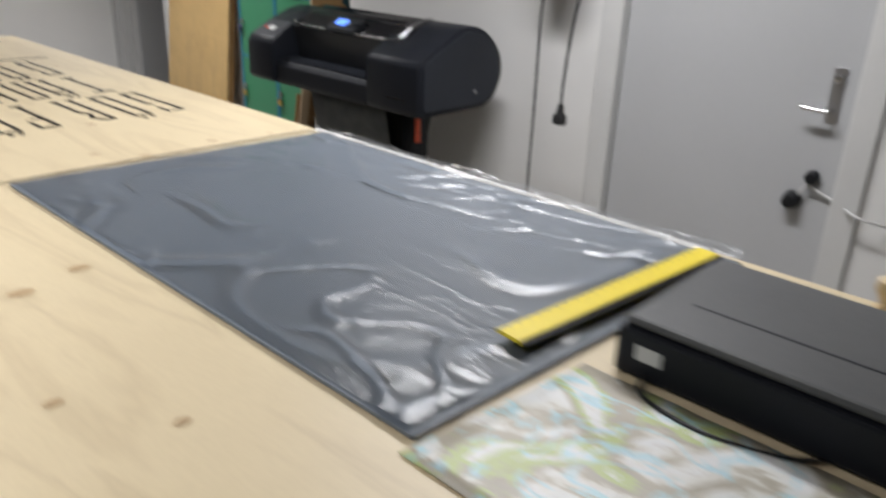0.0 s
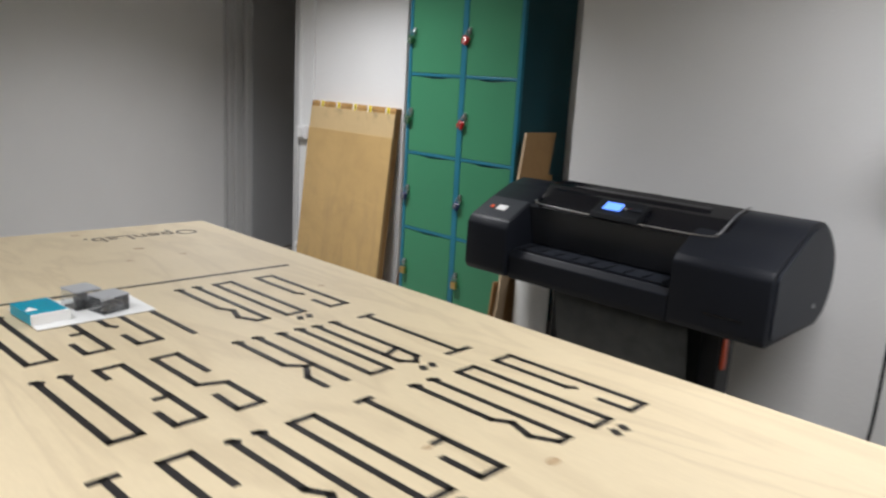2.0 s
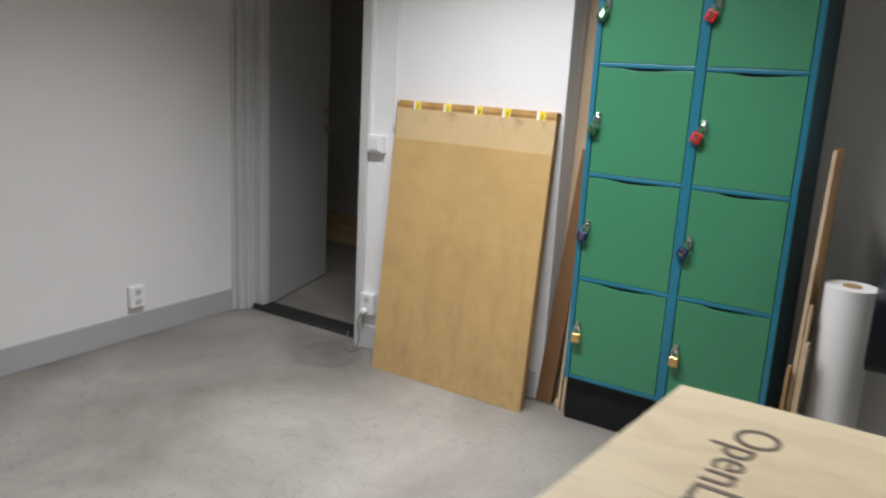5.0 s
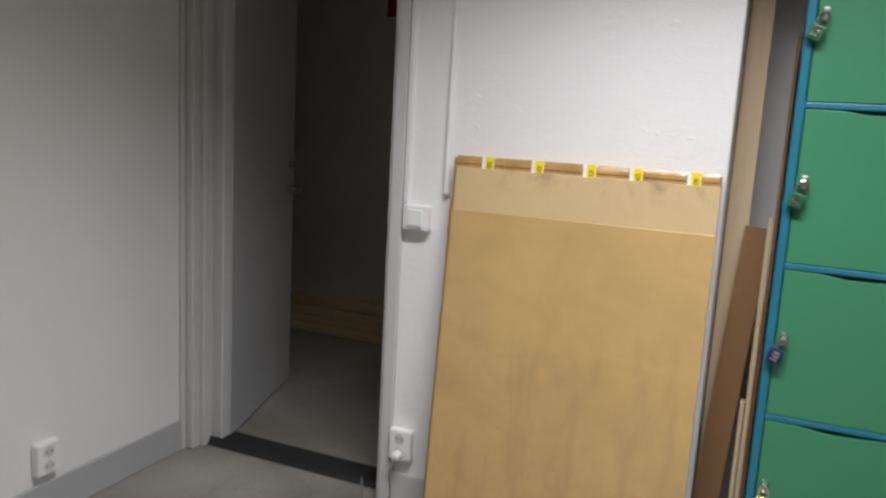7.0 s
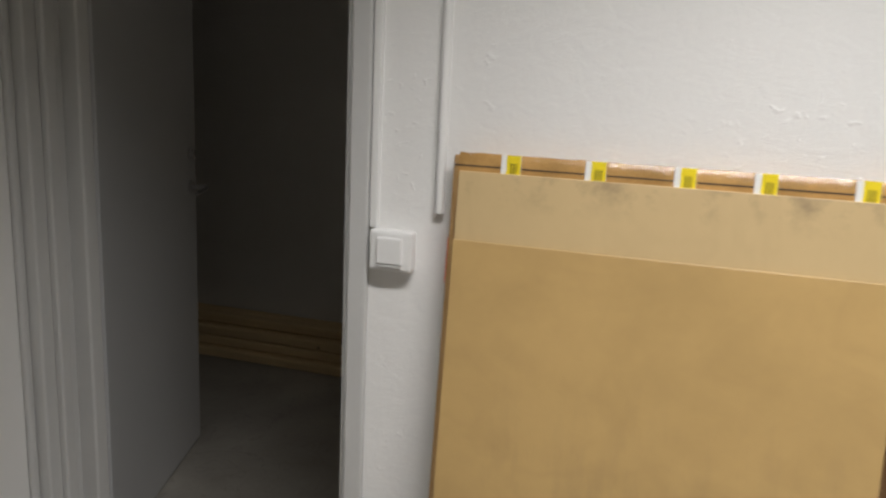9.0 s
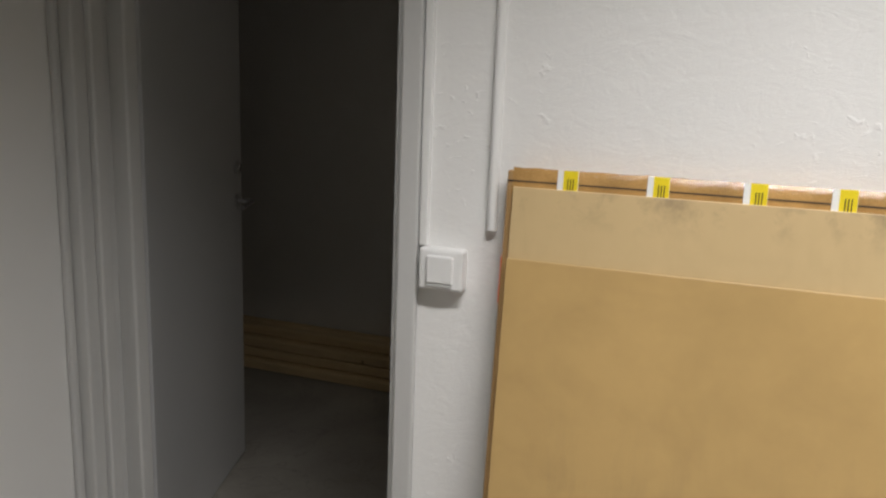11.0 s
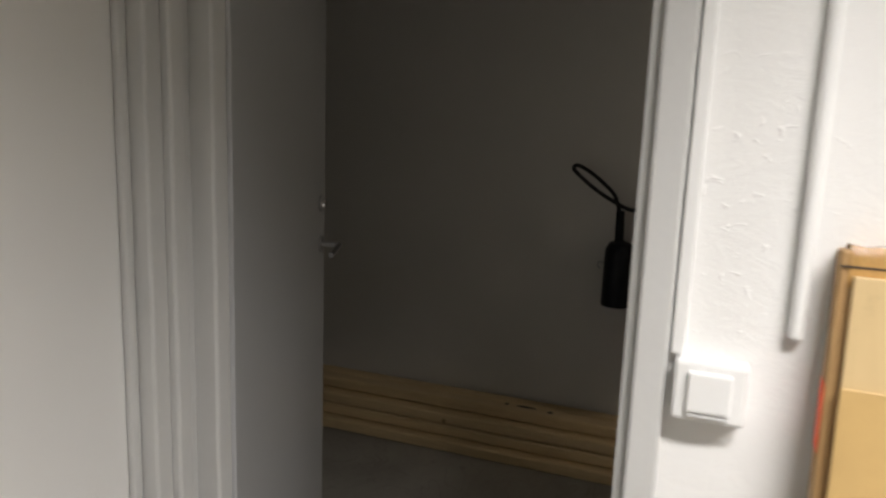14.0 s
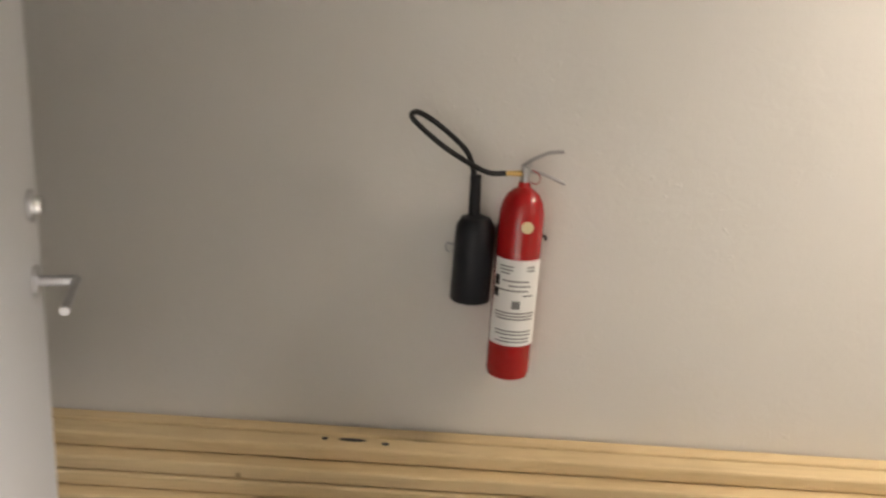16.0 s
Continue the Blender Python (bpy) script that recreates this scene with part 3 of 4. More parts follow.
# painted lines and letters on the table top
LW = 0.0115


def bar(bm, a, b, w):
    a, b = Vector(a), Vector(b)
    d = (b - a).normalized()
    n = Vector((-d.y, d.x)) * w / 2
    e = d * w * 0.5
    q = [a - e - n, b + e - n, b + e + n, a - e + n]
    z0, z1 = TZ + 0.0002, TZ + 0.0012
    lo = [bm.verts.new((p.x, p.y, z0)) for p in q]
    hi = [bm.verts.new((p.x, p.y, z1)) for p in q]
    bm.faces.new(hi)
    for i in range(4):
        bm.faces.new((lo[i], lo[(i + 1) % 4], hi[(i + 1) % 4], hi[i]))


def strokes(ch):
    """Polylines in a unit cell: u to the reading right, v up."""
    serif_feet = [[(-0.14, 0.02), (0.1, 0)], [(0.86, 0.02), (1.1, 0)]]
    return {
        "G": [[(1, 0.80), (1, 1), (0, 1), (0, 0), (1, 0), (1, 0.56), (0.8, 0.6)]],
        "O": [[(0, 0), (0, 1), (1, 1), (1, 0), (0, 0)]],
        "R": [[(0, 0), (0, 1), (0.55, 1), (1, 0.86), (0.62, 0.70), (1, 0.60), (1, 0)]] + serif_feet,
        "F": [[(0, 0), (0, 1), (1, 1), (1, 0.76)], [(0, 0.62), (0.5, 0.62)], [(-0.25, 0), (0.3, 0)]],
        "S": [[(0.95, 0.76), (1, 1), (0, 1), (0, 0.62), (1, 0.55), (1, 0), (0, 0), (0, 0.38)]],
        "T": [[(0.5, 0), (0.5, 1)], [(-0.05, 1), (1.05, 1)], [(0.2, 0), (0.8, 0)]],
        "A": [[(0, 0), (0, 0.92), (0.5, 1), (1, 0.92), (1, 0)], [(0, 0.72), (1, 0.78)]] + serif_feet,
        "N": [[(0, 0), (0, 1), (1, 1), (1, 0)]] + serif_feet,
        "K": [[(0, 0), (0, 1)], [(1, 1), (1, 0.82), (0.35, 0.66), (1, 0.56), (1, 0)], [(0, 0.66), (0.35, 0.66)]] + serif_feet,
        "E": [[(1, 0.80), (1, 1), (0, 1), (0, 0), (1, 0), (1, 0.16)], [(0, 0.62), (0.5, 0.62)]],
        "I": [[(0.5, 0), (0.5, 1)], [(0.2, 0), (0.8, 0)]],
    }[ch]


def letter(ch, x, y, width, height, tilt):
    """x, y: the foot at the reading left; the reading right is -x and the top is -y."""
    bm = bmesh.new()
    base = {"\u00d6": "O", "\u00c4": "A"}.get(ch, ch)

    def at(u, v):
        dx, dy = -u * width, -v * height
        return (x + dx - tilt * dy, y + dy + tilt * dx)
    for line in strokes(base):
        for p, q in zip(line, line[1:]):
            bar(bm, at(*p), at(*q), LW)
    if base != ch:
        for u in (0.18, 0.72):
            bar(bm, at(u, 1.10), at(u + 0.10, 1.125), LW * 1.1)
    return part("letter", bm, INK, table, "black painted letter")


LETTERS = [("G\u00d6RF\u00d6RST", (1.383, 1.286, 1.184, 1.040, 0.945, 0.851, 0.751, 0.662), 2.926, 0.280, 0.036),
           ("T\u00c4NKSEN", (1.343, 1.236, 1.155, 1.063, 0.907, 0.811, 0.720), 3.266, 0.264, 0.058),
           ("G\u00d6RIGEN", (1.336, 1.226, 1.138, 0.988, 0.914, 0.822, 0.728), 3.648, 0.284, 0.034)]
for word, lefts, y0, h, slope in LETTERS:
    for ch, x in zip(word, lefts):
        letter(ch, x - 0.006, y0 + slope * (1.36 - x), {"I": 0.02, "T": 0.05}.get(ch, 0.043), h, 0.02)
gb = bmesh.new()
bar(gb, (1.420, 3.718), (0.45, 3.763), 0.010)
part("painted_line", gb, INK, table, "straight black painted line")
gb = bmesh.new()
bar(gb, (1.535, jy(1.535)), (0.82, jy(0.82)), 0.006)
bar(gb, (0.82, jy(0.82)), (TX0 + 0.01, jy(TX0)), 0.0018)
part("joint", gb, GROOVE, table, "dark narrow joint between the sheets")

KNOT = wood("plywood_knot", (0.50, 0.36, 0.21), (0.16, 0.09, 0.04), (30, 30, 30), 0.5, 0, 0, 2.0, 0.5)
random.seed(11)
for kx, ky, kr in ((1.192, 4.080, 0.016), (1.115, 3.965, 0.010), (1.263, 3.968, 0.011), (0.700, 1.750, 0.017), (0.602, 1.718, 0.019), (0.522, 1.405, 0.012),
                   (0.609, 1.274, 0.011), (0.547, 2.130, 0.014), (1.113, 4.317, 0.013), (0.909, 4.352, 0.010), (0.529, 2.706, 0.012), (0.993, 2.348, 0.013),
                   (1.076, 2.268, 0.014), (1.263, 2.290, 0.014), (1.415, 2.262, 0.010), (1.106, 2.622, 0.014), (1.376, 3.510, 0.010), (1.0, 2.76, 0.009), (0.545, 2.320, 0.014), (0.468, 2.344, 0.009)):
    kb = bmesh.new()
    ring = []
    for a in range(18):
        ang = a * math.pi / 9
        rr = kr * (1 + 0.22 * noise.noise(Vector((math.cos(ang) * 1.5 + kx * 9, math.sin(ang) * 1.5, ky * 7))))
        ring.append(kb.verts.new((kx + rr * math.cos(ang), ky + 0.62 * rr * math.sin(ang), TZ + 0.0004)))
    kb.faces.new(ring)
    part("knot", kb, KNOT, table, "brown knot in the plywood")

# small burnt-in name at the far corner, with the built-in font
fc = bpy.data.curves.new("small_lettering", "FONT")
fc.body, fc.size, fc.extrude, fc.align_x = "OpenLab.", 0.083, 0.0004, "LEFT"
tmp = bpy.data.objects.new("small_lettering", fc)
me = bpy.data.meshes.new_from_object(tmp)
bpy.data.objects.remove(tmp)
me.materials.append(plain("faded_print", (0.14, 0.11, 0.085), 0.6, 0, 0.5, 60))
small = new("small_lettering", me)
small.parent = table
small.location = (1.436, 4.243, TZ + 0.0008)
small.rotation_euler = (0, 0, math.pi - 0.05)
small["label"] = "small dark engraved lettering"

# ---- things on the table ----
sheet = tagged(part("slate_sheet", prism([(0.768, 1.072), (1.512, 1.032), (1.515, 2.168), (0.766, 2.224)], "z", TZ + 0.001, TZ + 0.007, 0.001), SLATE),
               "slate grey smooth sheet lying on the plywood table", "sheet")


def wrinkled_film():
    nx, ny = 150, 210
    bm = bmesh.new()
    rows = []

    def crease(a, w):
        return math.exp(-(a / w) ** 2)
    for j in range(ny + 1):
        row = []
        for i in range(nx + 1):
            u, v = i / nx, j / ny
            x = 0.772 + u * 0.765
            y = (1.08 - 0.04 * u) + v * (1.138 - 0.012 * u)
            wob = noise.noise_vector(Vector((x * 2.6, y * 2.6, 0.3)))
            wx, wy = x + 0.16 * wob.x, y + 0.16 * wob.y
            swirl = noise.noise(Vector((wx * 4.2, wy * 3.2, 1.7)))
            fine = noise.noise(Vector((wx * 9, wy * 9, 6.1)))
            patch = min(1, max(0, 0.55 + 1.5 * noise.noise(Vector((x * 3.3, y * 3.3, 9.4)))))
            patch2 = min(1, max(0, 0.35 + 1.7 * noise.noise(Vector((x * 4.6, y * 4.6, 4.2)))))
            right = max(0, (u - 0.62) / 0.38)
            fold = noise.noise(Vector(((x + 0.24 * y) * 15 + 0.8 * wob.y, (y - 0.2 * x) * 2.2, 5.1)))
            z = 0.0012 + 0.0060 * crease(swirl, 0.085) * patch + 0.0046 * crease(fine, 0.08) * patch2 + 0.0050 * crease(fold, 0.12) * right
            z += 0.0006 * (0.5 + 0.5 * noise.noise(Vector((x * 5, y * 5, 3))))
            if u > 0.97:
                z += 0.004 * abs(noise.noise(Vector((y * 25, 0.4, 2)))) + 0.004
            y += 0.012 * noise.noise(Vector((x * 9, 0.2, 8))) * (1 if j in (0, ny) else 0)
            row.append(bm.verts.new((x, y, TZ + 0.0072 + z)))
        rows.append(row)
    for r, s in zip(rows, rows[1:]):
        for i in range(nx):
            bm.faces.new((r[i], r[i + 1], s[i + 1], s[i]))
    return bm


film_ob = tagged(part("plastic_film", wrinkled_film(), FILM, None, "", True), "wrinkled clear plastic film spread over the grey sheet", "plastic film")

fr = bmesh.new()
prev = None
for i in range(120):
    y = 1.1 + i * 0.0093
    w = 0.004 + 0.012 * abs(noise.noise(Vector((y * 12, 1, 0))))
    h = 0.002 + 0.006 * abs(noise.noise(Vector((y * 17, 4, 0))))
    cur = [fr.verts.new((1.512, y, TZ + 0.004)), fr.verts.new((1.524, y, TZ + 0.004 + h)), fr.verts.new((1.536 + w * 0.5, y, TZ + 0.003 + h * 0.4)),
           fr.verts.new((1.545 + w * 0.4, y, TZ - 0.012))]
    if prev:
        for k in range(3):
            fr.faces.new((prev[k], prev[k + 1], cur[k + 1], cur[k]))
    prev = cur
fringe = part("folded_edge", fr, clear_film("film_edge", 0.0, 0.6, 0.0, 0.35), film_ob, "crumpled whitish edge of the film", True)

rul = empty("ruler", (1.23, 1.10, TZ + 0.0245), math.atan2(-0.044, 0.475))
tagged(rul, "yellow plastic straightedge lying on the film", "ruler")
part("blade", prism([(-0.022, -0.0025), (0.018, -0.0025), (0.024, -0.001), (0.018, 0.0035), (-0.022, 0.0035)], "x", -0.24, 0.24), YELLOW, rul)
# Black strip drawn in place of the thin shadow beside the blade.
part("shadow_strip", box((-0.24, -0.029, -0.0025), (0.24, -0.0222, 0.001)), BLACK, rul, "dark strip standing in for the ruler's thin shadow")
for k in range(24):
    part("mark", box((-0.225 + k * 0.0195, 0.008, 0.0036), (-0.2242 + k * 0.0195, 0.017, 0.0039)), TEXT_GREY, rul)

mp = bmesh.new()
grid = [[mp.verts.new((0.742 + 0.30 * i / 14 + 0.004 * noise.noise(Vector((j, i * 0.2, 0))), 0.42 + 0.645 * j / 20 - 0.03 * i / 14,
                       TZ + 0.0006 + 0.0045 * abs(noise.noise(Vector((i * 0.35, j * 0.35, 2)))))) for i in range(15)] for j in range(21)]
for r, s in zip(grid, grid[1:]):
    for i in range(14):
        mp.faces.new((r[i], r[i + 1], s[i + 1], s[i]))
map_ob = part("folded_map", mp, MAP, None, "", True)
so = map_ob.modifiers.new("thick", "SOLIDIFY")
so.thickness, so.offset = 0.0012, 1
tagged(map_ob, "creased paper map in greens and blues", "map")

case = empty("black_case", (1.06, 0.30, TZ))
tagged(case, "flat black case with a dark grey lid", "case")
part("body", box((0, 0, 0.001), (0.275, 0.705, 0.066), 0.006), BLACK_SATIN, case)
part("lid", box((0.006, 0.006, 0.0665), (0.27, 0.70, 0.080), 0.006), CASE_LID, case, "dark grey lid")
part("sticker", box((-0.0012, 0.640, 0.028), (-0.0002, 0.675, 0.048)), GREY_TRIM, case, "pale sticker")
part("latch", box((-0.005, 0.33, 0.045), (0.004, 0.36, 0.07), 0.002), STEEL, case)
part("groove", box((0.09, 0.05, 0.0802), (0.094, 0.65, 0.0806)), CHARCOAL, case)
part("cord", hose([(0.0, 0.66, 0.012), (-0.035, 0.64, 0.004), (-0.05, 0.56, 0.003), (-0.03, 0.48, 0.003), (-0.004, 0.44, 0.006)], 0.0035), BLACK, case, "black cord", True)
knob = empty("wooden_knob", (1.49, 0.80, TZ - 0.001))
tagged(knob, "small turned wooden knob on the table edge", "knob")
part("turned_knob", lathe([(0.018, 0), (0.02, 0.01), (0.012, 0.025), (0.022, 0.045), (0.02, 0.06), (0.006, 0.066)], (0, 0, 0)), PINE, knob, "", True)

bag = tagged(part("paper_sheet", box((0.755, 3.545, TZ + 0.0014), (0.985, 3.712, TZ + 0.0034), 0.0008), PAPER), "white paper sheet under small boxes", "paper")
bag.location = (0, 0, 0)
tb = empty("teal_box", (0.787, 3.622, TZ + 0.0036), 0.06)
tagged(tb, "small flat teal and white carton", "carton")
part("carton", box((-0.036, -0.05, 0), (0.036, 0.05, 0.021), 0.001), PAPER, tb)
part("sleeve", box((-0.0366, -0.046, 0.0), (0.0335, 0.0505, 0.0216), 0.001), TEAL_CARD, tb, "teal printed sleeve")
tri = prism([(-0.036, -0.022), (-0.012, -0.024), (-0.020, 0.004)], "z", 0.0217, 0.0221)
part("mark", tri, PAPER, tb, "white printed triangle")


def clear_carton(x, y, rz, w, d, h):
    c = empty("clear_box", (x, y, TZ + 0.0036), rz)
    tagged(c, "small clear plastic box packed with grey parts", "box", "clear boxes on the table")
    part("shell", box((-w / 2, -d / 2, 0), (w / 2, d / 2, h), 0.002), clear_film("clear_plastic", 0.02, 0.15, 0, 0.06), c, "clear plastic shell")
    core = box((-w / 2 + 0.014, -d / 2 + 0.006, 0.001), (w / 2 - 0.006, d / 2 - 0.014, h * 0.55), 0.005, 3)
    bmesh.ops.subdivide_edges(core, edges=core.edges[:], cuts=2)
    for v in core.verts:
        v.co += 0.006 * noise.noise_vector(v.co * 70)
        v.co.z = max(v.co.z, 0.001)
    part("contents", core, GREY_CARD, c, "lumpy grey contents", True)
    part("lid", box((-w / 2 - 0.001, -d / 2 - 0.001, h + 0.0005), (w / 2 + 0.001, d / 2 + 0.001, h + 0.004), 0.0012), clear_film("milky_plastic", 0.0, 0.5, 0, 0.38), c, "milky translucent lid")


clear_carton(0.874, 3.647, 0.15, 0.053, 0.056, 0.036)
clear_carton(0.907, 3.592, 0.25, 0.06, 0.05, 0.031)

# ---- large format plotter on its stand ----
PF, PB = 2.62, 3.18
plt = empty("plotter")
tagged(plt, "black large-format plotter on a stand with a lit display", "plotter")
core = [(PF + 0.012, 0.708), (PF, 0.73), (PF, 0.925), (PF + 0.018, 0.95), (2.72, 0.996), (2.80, 1.034), (2.88, 1.072), (2.96, 1.081), (3.04, 1.06), (3.11, 1.01), (3.16, 0.95),
        (PB, 0.885), (PB - 0.008, 0.815), (3.13, 0.745), (3.06, 0.708)]
round_part = [(p.x, p.z) for p in smooth_path([(x, 0, z) for x, z in core[3:]], 4)]
core = core[:3] + round_part
part("right_housing", prism(core, "y", 2.925, 3.26, 0.008), BLACK_SATIN, plt, "rounded black end housing", True)
cap = [(2.89 + (x - 2.89) * 0.88, 0.90 + (z - 0.90) * 0.88) for x, z in core]
part("end_panel", prism(cap, "y", 2.917, 2.9245, 0.002), CHARCOAL, plt, "dark grey end panel")
part("left_housing", prism([(PF - 0.004, 0.712), (PF - 0.02, 0.735), (PF - 0.02, 0.905), (PF, 0.935), (2.74, 0.998), (2.86, 1.05), (2.94, 1.068), (3.03, 1.056), (3.10, 1.005), (PB, 0.90), (3.06, 0.76), (2.98, 0.712)],
                          "y", 3.955, 4.165, 0.008), BLACK_SATIN, plt, "rounded black end housing", True)
back = [(2.80, 0.735), (2.80, 1.02), (2.86, 1.075), (2.94, 1.082), (3.02, 1.066), (3.09, 1.016), (PB - 0.015, 0.96), (PB - 0.005, 0.90), (3.06, 0.772), (2.98, 0.736)]
part("roll_cover", prism(back, "y", 3.262, 3.953, 0.006), BLACK_GLOSS, plt, "glossy black curved cover", True)
part("front_sill", prism([(PF + 0.008, 0.709), (PF + 0.001, 0.73), (PF + 0.001, 0.80), (PF + 0.02, 0.825), (2.798, 0.835), (2.798, 0.709)], "y", 3.262, 3.953, 0.004), BLACK_SATIN, plt, "black front sill")
part("paper_guide", prism([(PF + 0.03, 0.829), (PF + 0.12, 0.835), (PF + 0.12, 0.838), (PF + 0.03, 0.832)], "y", 3.27, 3.94), CHARCOAL, plt, "grey paper guide plate")
for k in range(9):
    part("guide_rib", box((PF + 0.03, 3.30 + k * 0.075, 0.8345), (PF + 0.12, 3.304 + k * 0.075, 0.8385)), BLACK, plt)
part("window_lid", prism([(2.735, 0.99), (2.745, 1.005), (2.83, 1.055), (2.92, 1.0885), (2.92, 1.084), (2.83, 1.05)], "y", 3.152, 3.915, 0.001), BLACK_GLOSS, plt, "glossy dark window lid")
rim = hose([(2.735, 3.165, 1.012), (2.728, 3.22, 1.004), (2.726, 3.5, 1.002), (2.728, 3.85, 1.004), (2.735, 3.92, 1.010)], 0.0028)
part("front_window", prism([(2.738, 0.988), (2.742, 0.999), (2.775, 0.84), (2.77, 0.838)], "y", 3.263, 3.952), SATIN_GREY, plt, "dark slanting front window")
part("chrome_rim", rim, CHROME, plt, "chrome rim of the lid", True)
part("side_rim", hose([(2.735, 3.165, 1.014), (2.83, 3.15, 1.078), (2.93, 3.15, 1.096)], 0.003), STEEL, plt, "", True)
part("control_panel", prism([(2.712, 1.0), (2.72, 1.018), (2.80, 1.062), (2.815, 1.055), (2.735, 0.99)], "y", 3.46, 3.66, 0.002), BLACK, plt, "black control panel")
dm = Matrix.Translation((2.757, 3.585, 1.0415)) @ Matrix.Rotation(-math.atan2(0.044, 0.08), 4, "Y")
part("display", box((-0.022, -0.036, 0.0006), (0.022, 0.036, 0.003), m=dm), SCREEN, plt, "lit blue display")
for k in range(3):
    part("button", box((-0.008, -0.085 - k * 0.016, 0.0006), (0.008, -0.073 - k * 0.016, 0.004), 0.001, m=dm), CHARCOAL, plt)
part("button", cyl((2.757, 3.535, 1.0405), (2.755, 3.535, 1.0445), 0.005, seg=12), GREY, plt, "round grey button")
part("button", cyl((2.757, 3.51, 1.0405), (2.755, 3.51, 1.0445), 0.005, seg=12), LOCK_RED, plt, "round red button")
for cy, cx in ((3.165, 2.735), (3.92, 2.735)):
    part("rim_end", cyl((cx, cy, 1.004), (cx - 0.004, cy, 1.02), 0.006, seg=12, bevel=0.002), CHROME, plt, "", True)
part("badge", box((2.93, 3.50, 1.0835), (2.95, 3.54, 1.0865), 0.0005), STEEL, plt)
part("label", box((-0.016, -0.022, 0), (0.016, 0.022, 0.0045), m=Matrix.Translation((2.68, 4.05, 0.9690)) @ Matrix.Rotation(-0.483, 4, "Y")), PAPER, plt, "white paper label")
part("label", box((-0.008, -0.008, 0), (0.008, 0.008, 0.0045), m=Matrix.Translation((2.68, 4.10, 0.9685)) @ Matrix.Rotation(-0.483, 4, "Y")), ORANGE, plt, "small red label")
part("slot", box((PF - 0.0012, 3.0, 0.775), (PF + 0.002, 3.13, 0.782)), BLACK_GLOSS, plt)
# Added steel disc imitates a tiny highlight on the end panel.
part("highlight_disc", cyl((2.985, 2.9165, 0.79), (2.985, 2.9135, 0.79), 0.008, seg=14), STEEL, plt, "small bright disc standing in for a highlight")
for ly in (3.135, 3.775):
    part("leg", prism([(2.80, 0.06), (2.80, 0.735), (2.92, 0.735), (2.90, 0.06)], "y", ly, ly + 0.075, 0.006), BLACK, plt)
    part("foot", prism([(2.58, 0.03), (2.60, 0.06), (3.10, 0.06), (3.12, 0.03), (3.12, 0.02), (2.58, 0.02)], "y", ly - 0.005, ly + 0.08, 0.004), BLACK, plt)
    for fx in (2.61, 3.09):
        part("castor", cyl((fx, ly + 0.02, 0.0205), (fx, ly + 0.055, 0.0205), 0.02, seg=16), RUBBER, plt, "", True)
# Lighter grey plate laid on the slope imitates the housing's sheen.
part("sheen_panel", box((-0.072, -0.092, 0), (0.062, 0.092, 0.0025), 0.001, m=Matrix.Translation((2.69, 4.06, 0.9715)) @ Matrix.Rotation(-0.483, 4, "Y")), SATIN_GREY, plt, "sloping satin grey plate standing in for sheen")
part("orange_tag", box((2.818, 3.1265, 0.53), (2.852, 3.1345, 0.645), 0.0035, 3), ORANGE, plt, "orange-red strip on the leg")
part("crossbar", box((2.84, 3.21, 0.16), (2.88, 3.775, 0.21), 0.004), BLACK, plt)
bb = bmesh.new()
rowsb = []
for j in range(13):
    f = j / 12
    x = 2.70 + 0.34 * f
    z = 0.70 - 0.42 * math.sin(math.pi * min(1, f * 1.05)) ** 0.7 if f < 0.95 else 0.70
    rowsb.append([bb.verts.new((x, y, z)) for y in (3.215, 3.35, 3.5, 3.63, 3.772)])
for r, s in zip(rowsb, rowsb[1:]):
    for i in range(4):
        bb.faces.new((r[i], r[i + 1], s[i + 1], s[i]))
bin_ob = part("media_bin", bb, FABRIC, plt, "sagging dark fabric paper bin", True)
sm = bin_ob.modifiers.new("thick", "SOLIDIFY")
sm.thickness = 0.003
part("bin_cloth", box((2.90, 3.215, 0.12), (2.906, 3.772, 0.71)), FABRIC, plt, "hanging dark cloth")

# ---- blue cable reel on the wall ----
reel = empty("cable_reel", (PX, 2.64, 1.388))
tagged(reel, "blue wall-mounted cable reel with hanging black cable", "cable reel")
prof = [(0.0, -0.12), (0.055, -0.118), (0.10, -0.098), (0.125, -0.05), (0.13, 0.0), (0.125, 0.06), (0.11, 0.125), (-0.09, 0.135), (-0.12, 0.06), (-0.115, -0.02), (-0.085, -0.09), (-0.04, -0.117)]
part("housing", prism([(u * 0.95, v * 1.13) for u, v in prof], "x", -0.195, -0.06, 0.045, 5), BLUE, reel, "blue plastic housing", True)
part("hub", cyl((-0.188, 0.0, 0.015), (-0.216, 0.0, 0.015), 0.088, 0.074, 32, bevel=0.008), BLUE, reel, "", True)
part("hub_cap", cyl((-0.215, 0.0, 0.015), (-0.2345, 0.0, 0.015), 0.052, 0.046, 28, bevel=0.006), BLUE, reel, "", True)
part("sticker", box((-0.2368, -0.022, -0.005), (-0.2352, 0.022, 0.045), 0.0005), PAPER, reel, "white sticker")
part("sticker", box((-0.2368, -0.012, -0.035), (-0.2352, 0.012, -0.012), 0.0005), PAPER, reel, "white sticker")
swing = Matrix.Translation((-0.13, 0, 0)) @ Matrix.Rotation(radians(-48), 4, "Z") @ Matrix.Translation((0.13, 0, 0))
for piece in reel.children:
    piece.matrix_local = swing
part("bracket", box((-0.05, -0.05, -0.09), (-0.0005, 0.05, 0.10), 0.004), STEEL, reel, "grey wall bracket")
